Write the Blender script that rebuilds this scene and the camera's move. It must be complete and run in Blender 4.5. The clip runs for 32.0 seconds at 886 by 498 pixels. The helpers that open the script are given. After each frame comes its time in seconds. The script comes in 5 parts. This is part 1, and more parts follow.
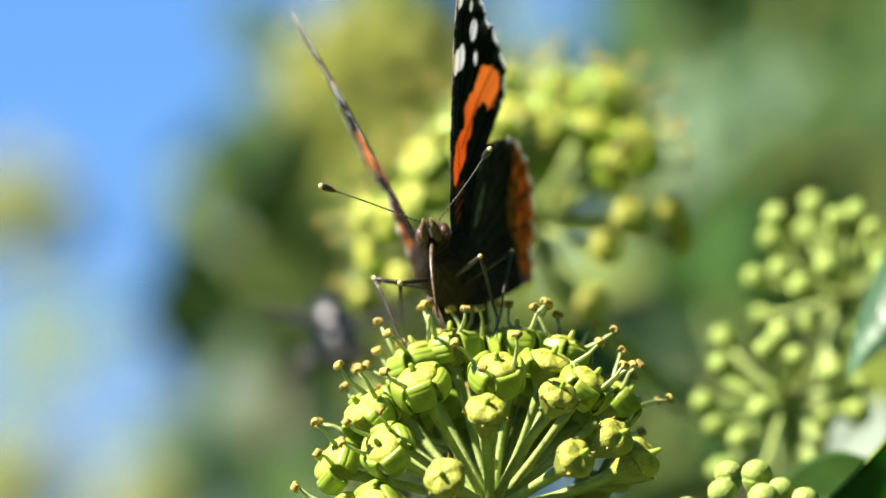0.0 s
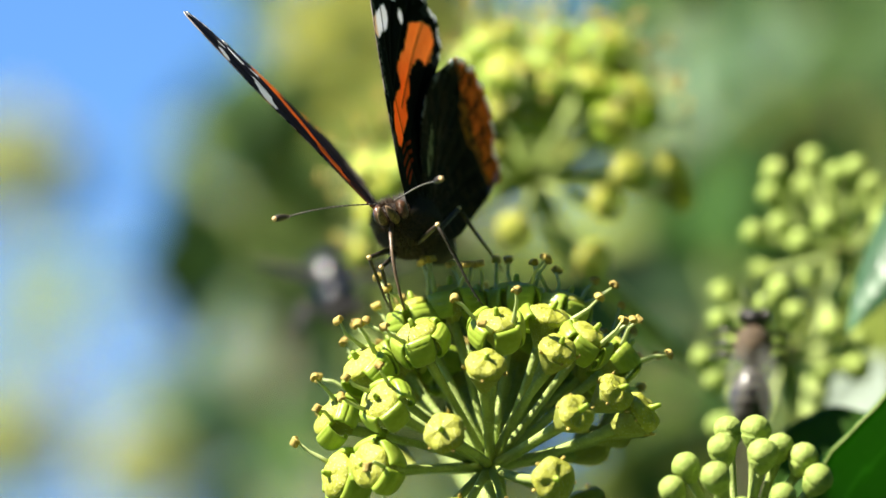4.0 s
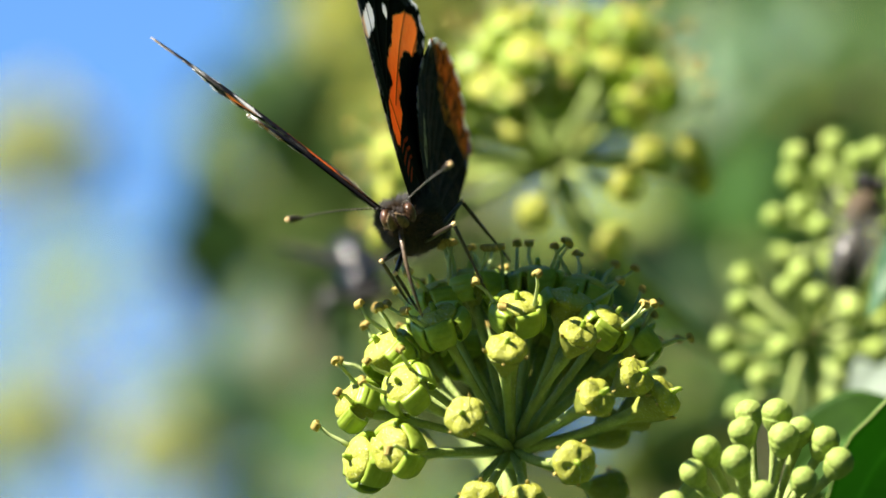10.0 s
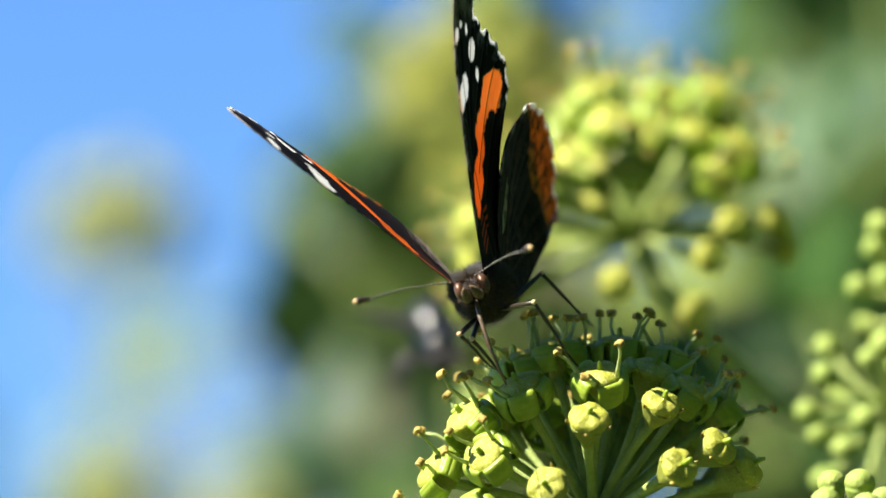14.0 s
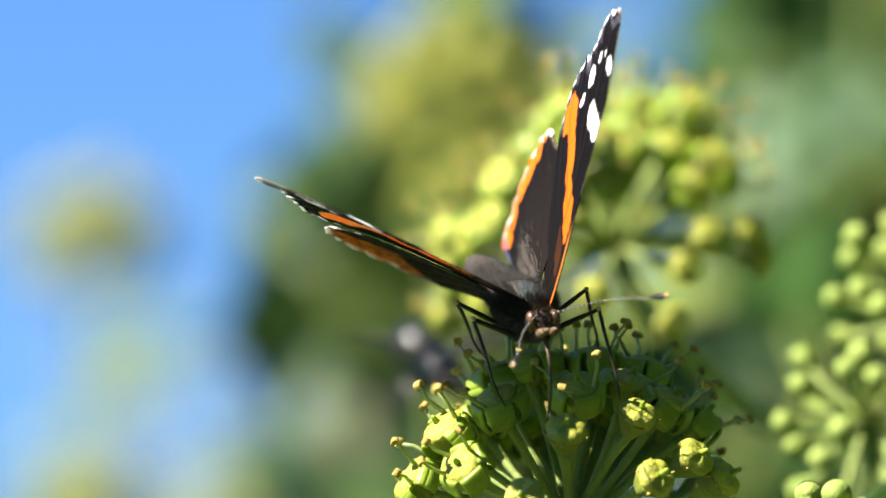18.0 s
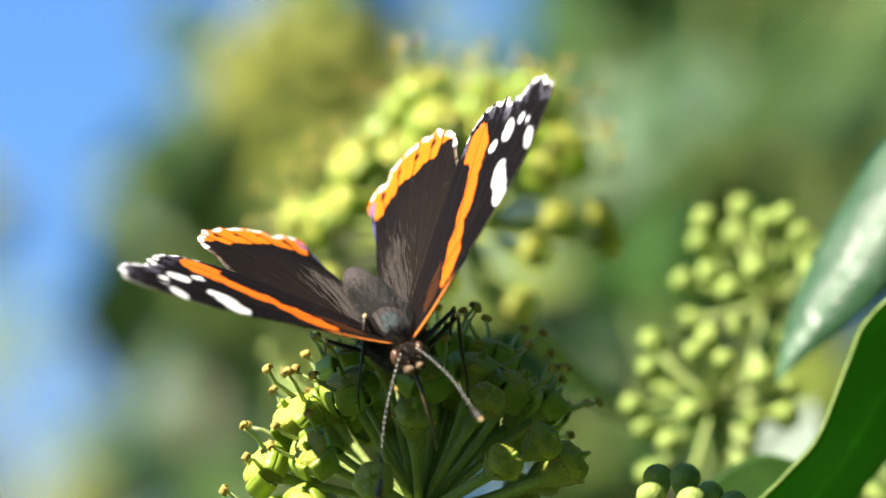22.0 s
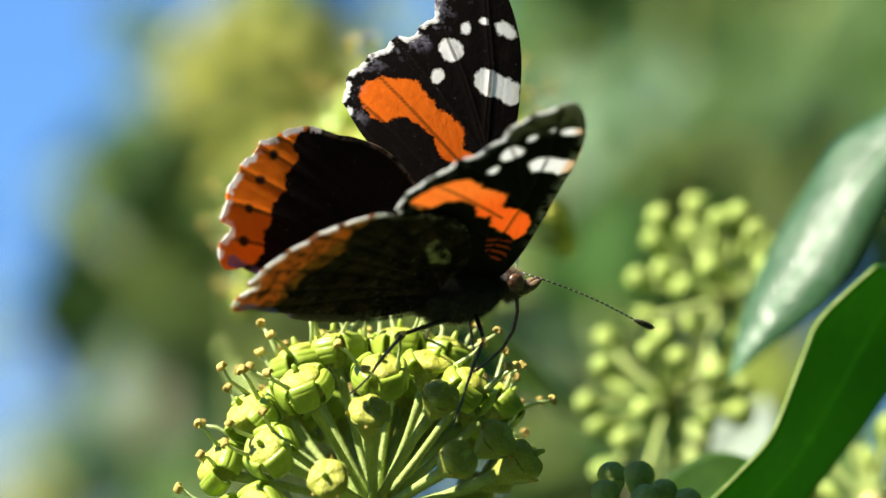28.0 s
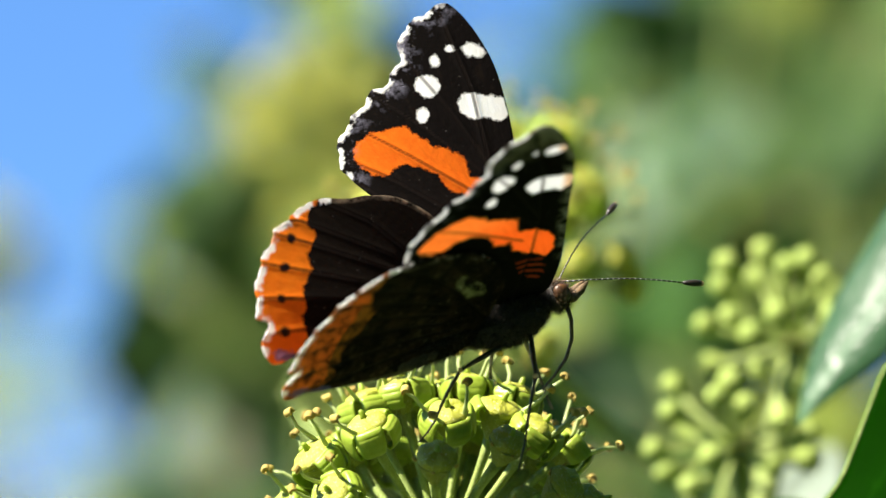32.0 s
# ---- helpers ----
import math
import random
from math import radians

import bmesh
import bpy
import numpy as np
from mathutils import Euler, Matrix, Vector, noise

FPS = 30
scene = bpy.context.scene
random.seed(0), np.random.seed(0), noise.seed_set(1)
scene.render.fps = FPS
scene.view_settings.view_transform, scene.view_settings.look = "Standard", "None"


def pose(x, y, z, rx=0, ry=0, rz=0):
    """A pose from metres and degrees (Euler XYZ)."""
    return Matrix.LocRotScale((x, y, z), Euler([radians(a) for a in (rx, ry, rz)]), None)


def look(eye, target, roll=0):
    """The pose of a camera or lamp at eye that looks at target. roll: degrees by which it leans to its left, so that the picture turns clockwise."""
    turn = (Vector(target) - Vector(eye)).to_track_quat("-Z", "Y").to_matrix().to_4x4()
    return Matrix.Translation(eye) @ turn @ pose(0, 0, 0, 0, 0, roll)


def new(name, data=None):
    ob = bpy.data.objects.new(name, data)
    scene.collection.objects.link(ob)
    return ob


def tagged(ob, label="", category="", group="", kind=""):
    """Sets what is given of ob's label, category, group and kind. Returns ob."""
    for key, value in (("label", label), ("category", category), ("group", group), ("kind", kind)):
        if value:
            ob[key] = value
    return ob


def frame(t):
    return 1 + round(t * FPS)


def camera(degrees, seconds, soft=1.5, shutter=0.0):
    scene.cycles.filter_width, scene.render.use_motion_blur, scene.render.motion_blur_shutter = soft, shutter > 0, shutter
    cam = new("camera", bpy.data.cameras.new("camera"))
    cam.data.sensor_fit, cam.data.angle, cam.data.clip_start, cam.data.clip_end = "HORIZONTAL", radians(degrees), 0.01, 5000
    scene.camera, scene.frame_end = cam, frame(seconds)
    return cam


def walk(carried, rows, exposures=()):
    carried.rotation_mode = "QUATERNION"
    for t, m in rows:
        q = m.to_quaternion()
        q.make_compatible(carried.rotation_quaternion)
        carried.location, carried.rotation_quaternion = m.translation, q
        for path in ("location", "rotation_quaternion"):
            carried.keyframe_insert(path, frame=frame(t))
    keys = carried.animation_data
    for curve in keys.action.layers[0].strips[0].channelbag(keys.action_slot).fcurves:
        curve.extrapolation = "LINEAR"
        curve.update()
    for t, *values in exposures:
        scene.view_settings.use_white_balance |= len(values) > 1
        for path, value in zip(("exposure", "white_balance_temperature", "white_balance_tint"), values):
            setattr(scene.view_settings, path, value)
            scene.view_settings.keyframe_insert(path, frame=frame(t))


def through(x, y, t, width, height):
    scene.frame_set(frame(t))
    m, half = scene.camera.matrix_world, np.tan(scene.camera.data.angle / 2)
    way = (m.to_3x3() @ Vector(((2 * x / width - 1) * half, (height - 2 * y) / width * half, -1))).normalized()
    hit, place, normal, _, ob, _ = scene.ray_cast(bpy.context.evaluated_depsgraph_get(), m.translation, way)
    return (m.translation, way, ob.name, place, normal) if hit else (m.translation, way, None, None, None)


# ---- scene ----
MM = 0.001
TILT = 8.0      # the view looks up a little, into the sky
EYE = (0.0, 0.0, 1.5)
# x across, y away from the eye, z up the view; the flower head stands 600 mm away
VIEW = pose(*EYE, TILT, 0, 0)


def aim(turn, rise):
    return VIEW @ pose(0, 0, 0, 0, 0, turn) @ pose(0, 0, 0, rise + 90, 0, 0)


def spot(u, v, d):
    """A place: millimetres across and up as they look at the flower head's distance, millimetres behind it."""
    k = (600 + d) / 600
    return VIEW @ Vector((u * k * MM, (600 + d) * MM, v * k * MM))


cam = camera(8.5, 32.0, soft=1.5)
cam.data.dof.use_dof = True
cam.data.dof.focus_distance = 0.594
cam.data.dof.aperture_fstop = 17.0
walk(cam, [
    (0.0, aim(0.000, 0.000)),
    (0.5, aim(-0.016, -0.049)),
    (1.0, aim(-0.043, -0.141)),
    (1.5, aim(-0.054, -0.234)),
    (2.0, aim(-0.054, -0.304)),
    (2.5, aim(-0.054, -0.391)),
    (3.0, aim(-0.060, -0.467)),
    (3.5, aim(-0.054, -0.456)),
    (5.5, aim(0.196, -0.331)),
    (6.0, aim(0.196, -0.304)),
    (6.5, aim(0.196, -0.272)),
    (7.0, aim(0.196, -0.326)),
    (7.5, aim(0.234, -0.380)),
    (8.0, aim(0.250, -0.413)),
    (8.5, aim(0.239, -0.483)),
    (9.0, aim(0.196, -0.505)),
    (9.5, aim(0.179, -0.516)),
    (10.0, aim(0.196, -0.587)),
    (10.5, aim(0.206, -0.641)),
    (11.0, aim(0.223, -0.625)),
    (11.5, aim(0.272, -0.597)),
    (12.0, aim(0.380, -0.489)),
    (12.5, aim(0.516, -0.380)),
    (13.0, aim(0.657, -0.266)),
    (13.5, aim(0.804, -0.114)),
    (14.0, aim(0.988, 0.087)),
    (14.5, aim(1.129, 0.201)),
    (16.5, aim(1.412, 0.141)),
    (17.0, aim(1.395, 0.119)),
    (17.5, aim(1.146, 0.119)),
    (18.0, aim(0.766, 0.190)),
    (18.5, aim(0.500, 0.244)),
    (19.0, aim(0.239, 0.315)),
    (19.5, aim(-0.027, 0.315)),
    (20.0, aim(-0.277, 0.250)),
    (20.5, aim(-0.467, 0.185)),
    (21.0, aim(-0.603, 0.141)),
    (21.5, aim(-0.668, 0.103)),
    (22.0, aim(-0.684, 0.033)),
    (22.5, aim(-0.652, -0.098)),
    (23.0, aim(-0.603, -0.358)),
    (23.5, aim(-0.608, -0.467)),
    (24.0, aim(-0.635, -0.456)),
    (24.5, aim(-0.684, -0.391)),
    (25.0, aim(-0.749, -0.299)),
    (25.5, aim(-0.793, -0.179)),
    (27.5, aim(-0.999, 0.016)),
    (28.0, aim(-1.124, 0.011)),
    (28.5, aim(-1.265, 0.027)),
    (29.0, aim(-1.347, 0.043)),
    (29.5, aim(-1.309, 0.043)),
    (30.0, aim(-1.097, 0.109)),
    (30.5, aim(-0.939, 0.152)),
    (31.0, aim(-0.815, 0.190)),
    (31.5, aim(-0.684, 0.277)),
    (32.0, aim(-0.478, 0.451)),
])

# ---- world and sun ----
SUN = Vector((-0.62, -0.28, 0.73)).normalized()
world = bpy.data.worlds.new("sky")
scene.world = world
world.use_nodes = True
wn = world.node_tree.nodes
sky = wn.new("ShaderNodeTexSky")
sky.sky_type = "NISHITA"
sky.sun_disc = False
sky.sun_elevation = math.asin(SUN.z)
sky.sun_rotation = math.atan2(SUN.x, SUN.y)
sky.air_density, sky.dust_density, sky.ozone_density = 1.0, 0.4, 3.0
clear = wn.new("ShaderNodeMix")   # a clean, deep blue autumn sky
clear.data_type, clear.blend_type = "RGBA", "MULTIPLY"
clear.inputs[0].default_value = 1.0
clear.inputs[7].default_value = (0.51, 0.81, 1.26, 1)
wn["Background"].inputs["Strength"].default_value = 0.044
world.node_tree.links.new(sky.outputs[0], clear.inputs[6])
world.node_tree.links.new(clear.outputs[2], wn["Background"].inputs["Color"])
sun_data = bpy.data.lights.new("sun", "SUN")
sun_data.energy, sun_data.angle, sun_data.color = 5.0, radians(0.55), (1.0, 0.93, 0.79)
sun = new("sun", sun_data)
sun.matrix_world = look(SUN * 5, (0, 0, 0))
scene.view_settings.exposure = 1.75


# ---- materials ----
class Nodes:
    """A node material in the making."""

    def __init__(self, name):
        self.m = bpy.data.materials.new(name)
        self.m.use_nodes = True
        self.t = self.m.node_tree
        self.b = self.t.nodes["Principled BSDF"]
        self.out = self.t.nodes["Material Output"]

    def put(self, socket, value):
        if isinstance(value, bpy.types.NodeSocket):
            self.t.links.new(value, socket)
        elif isinstance(value, tuple) and len(value) == 3 and socket.type == "RGBA":
            socket.default_value = (*value, 1)
        else:
            socket.default_value = value

    def set(self, **kw):
        for k, v in kw.items():
            self.put(self.b.inputs[k.replace("_", " ")], v)
        return self

    def coords(self):
        return self.t.nodes.new("ShaderNodeTexCoord").outputs["Object"]

    def noise(self, scale, detail=3.0, rough=0.6, vector=None):
        n = self.t.nodes.new("ShaderNodeTexNoise")
        n.inputs["Scale"].default_value, n.inputs["Detail"].default_value = scale, detail
        n.inputs["Roughness"].default_value = rough
        self.put(n.inputs["Vector"], vector or self.coords())
        return n.outputs["Fac"]

    def attr(self, name):
        n = self.t.nodes.new("ShaderNodeAttribute")
        n.attribute_name = name
        return n.outputs["Fac"]

    def random(self):
        return self.t.nodes.new("ShaderNodeObjectInfo").outputs["Random"]

    def math(self, op, a, b=0.0, clamp=False):
        n = self.t.nodes.new("ShaderNodeMath")
        n.operation, n.use_clamp = op, clamp
        self.put(n.inputs[0], a)
        self.put(n.inputs[1], b)
        return n.outputs[0]

    def ramp(self, x, lo, hi, a=0.0, b=1.0):
        n = self.t.nodes.new("ShaderNodeMapRange")
        n.clamp = True
        for i, v in enumerate((x, lo, hi, a, b)):
            self.put(n.inputs[i], v)
        return n.outputs[0]

    def mix(self, f, a, b):
        n = self.t.nodes.new("ShaderNodeMix")
        n.data_type = "RGBA"
        for i, v in ((0, f), (6, a), (7, b)):
            self.put(n.inputs[i], v)
        return n.outputs[2]

    def bump(self, height, strength=0.3, distance=0.0002):
        n = self.t.nodes.new("ShaderNodeBump")
        n.inputs["Strength"].default_value, n.inputs["Distance"].default_value = strength, distance
        self.put(n.inputs["Height"], height)
        self.put(self.b.inputs["Normal"], n.outputs[0])
        return self

    def translucent(self, colour, amount):
        """Lets part of the light through, as leaves, petals and wings do."""
        tr = self.t.nodes.new("ShaderNodeBsdfTranslucent")
        mx = self.t.nodes.new("ShaderNodeMixShader")
        self.put(tr.inputs["Color"], colour)
        self.put(mx.inputs[0], amount)
        self.t.links.new(self.b.outputs[0], mx.inputs[1])
        self.t.links.new(tr.outputs[0], mx.inputs[2])
        self.t.links.new(mx.outputs[0], self.out.inputs["Surface"])
        return self


def plant(name, dark, light, rough=0.5, through=0.25, grain=900.0, patch=250.0, relief=0.35, random_amount=0.35, tint=None, speckle=0.0):
    n = Nodes(name)
    f = n.math("ADD", n.math("MULTIPLY", n.noise(patch), 0.7), n.math("MULTIPLY", n.noise(grain, 4), 0.3))
    f = n.ramp(f, 0.3, 0.7)
    c = n.mix(f, dark, light)
    if random_amount:
        c = n.mix(n.math("MULTIPLY", n.random(), random_amount), c, tint or dark)
    if speckle:
        c = n.mix(n.math("MULTIPLY", n.ramp(n.noise(grain * 1.6, 2), 0.62, 0.70), speckle), c, (0.75, 0.76, 0.50))
    n.set(Base_Color=c, Roughness=rough)
    n.bump(n.noise(grain, 4), relief, 0.00015)
    if through:
        n.translucent(c, through)
    return n.m


def plain(name, a, b, rough=0.5, grain=800.0, relief=0.3, metal=0.0, distance=0.0001):
    n = Nodes(name)
    n.set(Base_Color=n.mix(n.ramp(n.noise(grain, 4), 0.35, 0.65), a, b), Roughness=rough, Metallic=metal)
    if relief:
        n.bump(n.noise(grain, 4), relief, distance)
    return n.m


DISC = plant("flower_disc", (0.28, 0.30, 0.018), (0.49, 0.50, 0.060), 0.55, 0.10, 3000, 700, 1.3, 0.2, speckle=0.8)
CAPSULE = plant("capsule_green", (0.20, 0.23, 0.024), (0.36, 0.39, 0.060), 0.55, 0.08, 4000, 520, 1.0, speckle=0.5)
PETAL = plant("petal_lime", (0.29, 0.41, 0.030), (0.45, 0.57, 0.085), 0.36, 0.34, 1500, 380, 0.35, 0.22)
PEDICEL = plant("pedicel_green", (0.22, 0.30, 0.060), (0.42, 0.50, 0.15), 0.7, 0.10, 2600, 600, 1.0, speckle=0.45)
FILAMENT = plant("filament_green", (0.42, 0.52, 0.18), (0.58, 0.64, 0.30), 0.4, 0.3, 900, 300, 0.2)
ANTHER = plant("anther_tan", (0.36, 0.25, 0.04), (0.78, 0.62, 0.17), 0.7, 0.12, 3200, 1500, 0.8, 0.4, (0.16, 0.09, 0.02))
BUD = plant("bud_green", (0.20, 0.29, 0.04), (0.40, 0.48, 0.12), 0.7, 0.08, 2400, 600, 1.0)
HUB = plant("hub_pale", (0.60, 0.48, 0.22), (0.72, 0.55, 0.28), 0.6, 0.1)
YELLOW = plant("flower_yellow", (0.29, 0.31, 0.028), (0.45, 0.44, 0.068), 0.6, 0.1, 600, 200, 0.3)
BARK = plain("bark", (0.10, 0.08, 0.05), (0.24, 0.19, 0.13), 0.8, 300, 0.8, distance=0.001)


def leaf_material(name, dark, light, rough, through, wavy=0.0):
    n = Nodes(name)
    f = n.math("ADD", n.math("MULTIPLY", n.noise(60), 0.6), n.math("MULTIPLY", n.noise(700, 4), 0.4))
    c = n.mix(n.ramp(f, 0.35, 0.65), dark, light)
    v = n.ramp(n.attr("vein"), 0.0, 0.0006, 1.0, 0.0)
    c = n.mix(n.math("MULTIPLY", v, 0.55), c, tuple(min(1, x * 2.2 + 0.03) for x in light))
    c = n.mix(n.math("MULTIPLY", n.random(), 0.3), c, dark)
    n.set(Base_Color=c, Roughness=rough, Specular_IOR_Level=0.6 if rough < 0.3 else 0.25)
    height = n.math("ADD", n.noise(500, 3), v)
    if wavy:      # the blade puckers between its veins
        height = n.math("ADD", height, n.math("MULTIPLY", n.noise(170, 3), 9.0 * wavy))
        n.set(Roughness=n.ramp(n.noise(90, 4), 0.35, 0.65, rough * 0.75, rough * 1.35))
    n.bump(height, 0.25, 0.0003)
    n.translucent(n.mix(0.5, c, (0.10, 0.30, 0.02)), through)
    return n.m


LEAF = leaf_material("ivy_leaf_green", (0.020, 0.057, 0.006), (0.044, 0.112, 0.011), 0.6, 0.30)
LEAF_GLOSSY = leaf_material("ivy_leaf_glossy", (0.020, 0.058, 0.024), (0.044, 0.104, 0.046), 0.40, 0.10, 0.7)
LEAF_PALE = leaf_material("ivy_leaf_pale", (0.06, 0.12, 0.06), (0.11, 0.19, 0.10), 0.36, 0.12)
LEAF_NEAR = leaf_material("ivy_leaf_bright", (0.03, 0.11, 0.01), (0.06, 0.19, 0.02), 0.5, 0.55)
# whitish base colour paints in the sky's reflection on one leaf
LEAF_PAINTED_SHEEN = leaf_material("ivy_leaf_painted_sheen", (0.22, 0.27, 0.22), (0.32, 0.38, 0.31), 0.3, 0.2)
LEAF_OLIVE = leaf_material("ivy_leaf_olive", (0.125, 0.18, 0.02), (0.23, 0.28, 0.05), 0.45, 0.25)


# ---- mesh building ----
class Mesher:
    """Collects vertices, faces and material slots for one mesh."""

    def __init__(self):
        self.v, self.f, self.s = [], [], []

    def add(self, verts, faces, slot=0):
        k = len(self.v)
        self.v.extend(tuple(p) for p in verts)
        self.f.extend(tuple(i + k for i in f) for f in faces)
        self.s.extend([slot] * len(faces))
        return self

    def tube(self, path, radii, n=8, slot=0, cap=True):
        path = [Vector(p) for p in path]
        if not isinstance(radii, (list, tuple)):
            radii = [radii] * len(path)
        verts, faces, side = [], [], None
        for i, p in enumerate(path):
            d = (path[min(i + 1, len(path) - 1)] - path[max(i - 1, 0)]).normalized()
            side = d.orthogonal().normalized() if side is None else (side - d * side.dot(d)).normalized()
            up = d.cross(side)
            for j in range(n):
                a = 2 * math.pi * j / n
                verts.append(p + (side * math.cos(a) + up * math.sin(a)) * radii[i])
        for i in range(len(path) - 1):
            for j in range(n):
                faces.append((i * n + j, i * n + (j + 1) % n, (i + 1) * n + (j + 1) % n, (i + 1) * n + j))
        if cap:
            faces.append(tuple(range(n))[::-1])
            faces.append(tuple(range((len(path) - 1) * n, len(path) * n)))
        return self.add(verts, faces, slot)

    def ball(self, centre, size, m=None, nu=12, nv=8, slot=0, wobble=0.0, freq=1.0):
        verts, faces = [], []
        m = m or Matrix.Identity(3)
        for i in range(nv + 1):
            th = math.pi * i / nv
            for j in range(nu):
                a = 2 * math.pi * j / nu
                p = Vector((math.sin(th) * math.cos(a), math.sin(th) * math.sin(a), math.cos(th)))
                if wobble:
                    p *= 1 + wobble * noise.noise(p * freq + Vector(centre) * 900)
                p = Vector((p.x * size[0], p.y * size[1], p.z * size[2]))
                verts.append(Vector(centre) + m @ p)
        for i in range(nv):
            for j in range(nu):
                faces.append((i * nu + j, (i + 1) * nu + j, (i + 1) * nu + (j + 1) % nu, i * nu + (j + 1) % nu))
        return self.add(verts, faces, slot)

    def lathe(self, profile, n=16, slot=0, ridge=0.0, ridges=5):
        """profile: (radius, height) rows from bottom to top, about z."""
        verts, faces = [], []
        for r, z in profile:
            for j in range(n):
                a = 2 * math.pi * j / n
                k = r * (1 + ridge * math.cos(ridges * a))
                verts.append((k * math.cos(a), k * math.sin(a), z))
        for i in range(len(profile) - 1):
            for j in range(n):
                faces.append((i * n + j, i * n + (j + 1) % n, (i + 1) * n + (j + 1) % n, (i + 1) * n + j))
        faces.append(tuple(range(n))[::-1])
        faces.append(tuple(range((len(profile) - 1) * n, len(profile) * n)))
        return self.add(verts, faces, slot)

    def sheet(self, grid, thick=0.0, slot=0, under=None):
        """grid: rows of points, as a sheet of some thickness."""
        nr, nc = len(grid), len(grid[0])
        g = np.array([[tuple(p) for p in row] for row in grid])
        du, dv = np.gradient(g, axis=0), np.gradient(g, axis=1)
        nm = np.cross(dv, du)
        nm /= np.maximum(np.linalg.norm(nm, axis=2, keepdims=True), 1e-12)
        top, low = (g + nm * thick / 2).reshape(-1, 3), (g - nm * thick / 2).reshape(-1, 3)
        k, faces, slots = nr * nc, [], []
        for i in range(nr - 1):
            for j in range(nc - 1):
                a = i * nc + j
                q = (a, a + 1, a + nc + 1, a + nc)
                faces.append(q[::-1])
                slots.append(slot)
                faces.append(tuple(x + k for x in q))
                slots.append(slot if under is None else under)
        rim = [*range(nc), *[i * nc + nc - 1 for i in range(1, nr)], *[(nr - 1) * nc + j for j in range(nc - 2, -1, -1)],
               *[i * nc for i in range(nr - 2, 0, -1)]]
        for a, b in zip(rim, rim[1:] + rim[:1]):
            faces.append((a, b, b + k, a + k))
            slots.append(slot)
        base = len(self.v)
        self.v.extend(map(tuple, np.vstack([top, low])))
        self.f.extend(tuple(i + base for i in f) for f in faces)
        self.s.extend(slots)
        return self

    def mesh(self, name, *materials, smooth=True):
        me = bpy.data.meshes.new(name)
        me.from_pydata(self.v, [], self.f)
        for m in materials:
            me.materials.append(m)
        me.polygons.foreach_set("material_index", self.s)
        me.polygons.foreach_set("use_smooth", [smooth] * len(self.f))
        me.update()
        return me


def part(name, data, parent=None, m=None, label=""):
    ob = new(name, data)
    if parent is not None:
        ob.parent = parent
    if m is not None:
        ob.matrix_basis = m
    return tagged(ob, label)


def point_along(direction, spin=0.0):
    """A turn that takes z to the direction."""
    return Vector(direction).to_track_quat("Z", "Y").to_matrix().to_4x4() @ pose(0, 0, 0, 0, 0, spin)


def bent(a, b, sag=0.06, n=7, seed=0):
    """A slightly bowed line from a to b."""
    a, b = Vector(a), Vector(b)
    rnd = random.Random(seed)
    off = Vector([rnd.uniform(-1, 1) for _ in range(3)]) * (b - a).length * sag
    return [a.lerp(b, i / (n - 1)) + off * math.sin(math.pi * i / (n - 1)) for i in range(n)]


def smooth_line(points, n):
    """An even run of n places along a rounded line through the points."""
    p = [np.array(q, float) for q in points]
    p = [2 * p[0] - p[1], *p, 2 * p[-1] - p[-2]]
    out = []
    for i in range(1, len(p) - 2):
        for f in np.linspace(0, 1, 12, endpoint=False):
            out.append(0.5 * (2 * p[i] + (p[i + 1] - p[i - 1]) * f + (2 * p[i - 1] - 5 * p[i] + 4 * p[i + 1] - p[i + 2]) * f * f
                              + (3 * p[i] - p[i - 1] - 3 * p[i + 1] + p[i + 2]) * f ** 3))
    out.append(p[-2])
    out = np.array(out)
    s = np.concatenate([[0], np.cumsum(np.linalg.norm(np.diff(out, axis=0), axis=1))])
    q = np.linspace(0, s[-1], n)
    return np.stack([np.interp(q, s, out[:, k]) for k in (0, 1)], 1)


# ---- ground ----
def grass_material():
    n = Nodes("grass")
    c = n.mix(n.ramp(n.noise(3.0, 5), 0.35, 0.65), (0.04, 0.08, 0.02), (0.09, 0.13, 0.04))
    n.set(Base_Color=c, Roughness=0.9)
    n.bump(n.noise(60, 4), 0.6, 0.02)
    return n.m


g = Mesher()
g.add([(x * 150.0 - 1500, y * 150.0 - 1500, 0.0) for y in range(21) for x in range(21)],
      [(j * 21 + i, j * 21 + i + 1, j * 21 + i + 22, j * 21 + i + 21) for j in range(20) for i in range(20)])
tagged(new("ground", g.mesh("ground", grass_material())), "rough green grass below the ivy", "ground", kind="structure")


# ---- ivy flowers: meshes shared by all the flower heads ----
def crown(profile, n, ridge, wave, rnd):
    """A grainy dome about z whose five ridges run in to the style."""
    verts, faces = [], []
    for i, (r, z) in enumerate(profile):
        for j in range(n):
            a = 2 * math.pi * j / n
            f = 0.5 + 0.5 * math.cos(5 * a + wave)
            k = r * (1 + 0.06 * (f - 0.5)) * (1 + 0.02 * rnd.uniform(-1, 1))
            lift = ridge * (f - 0.6) * math.sin(math.pi * i / (len(profile) - 1)) + (0.035 * rnd.uniform(-1, 1) if i else 0)
            verts.append((k * math.cos(a) * MM, k * math.sin(a) * MM, (z + lift) * MM))
    for i in range(len(profile) - 1):
        for j in range(n):
            faces.append((i * n + j, i * n + (j + 1) % n, (i + 1) * n + (j + 1) % n, (i + 1) * n + j))
    faces.append(tuple(range((len(profile) - 1) * n, len(profile) * n)))
    return verts, faces


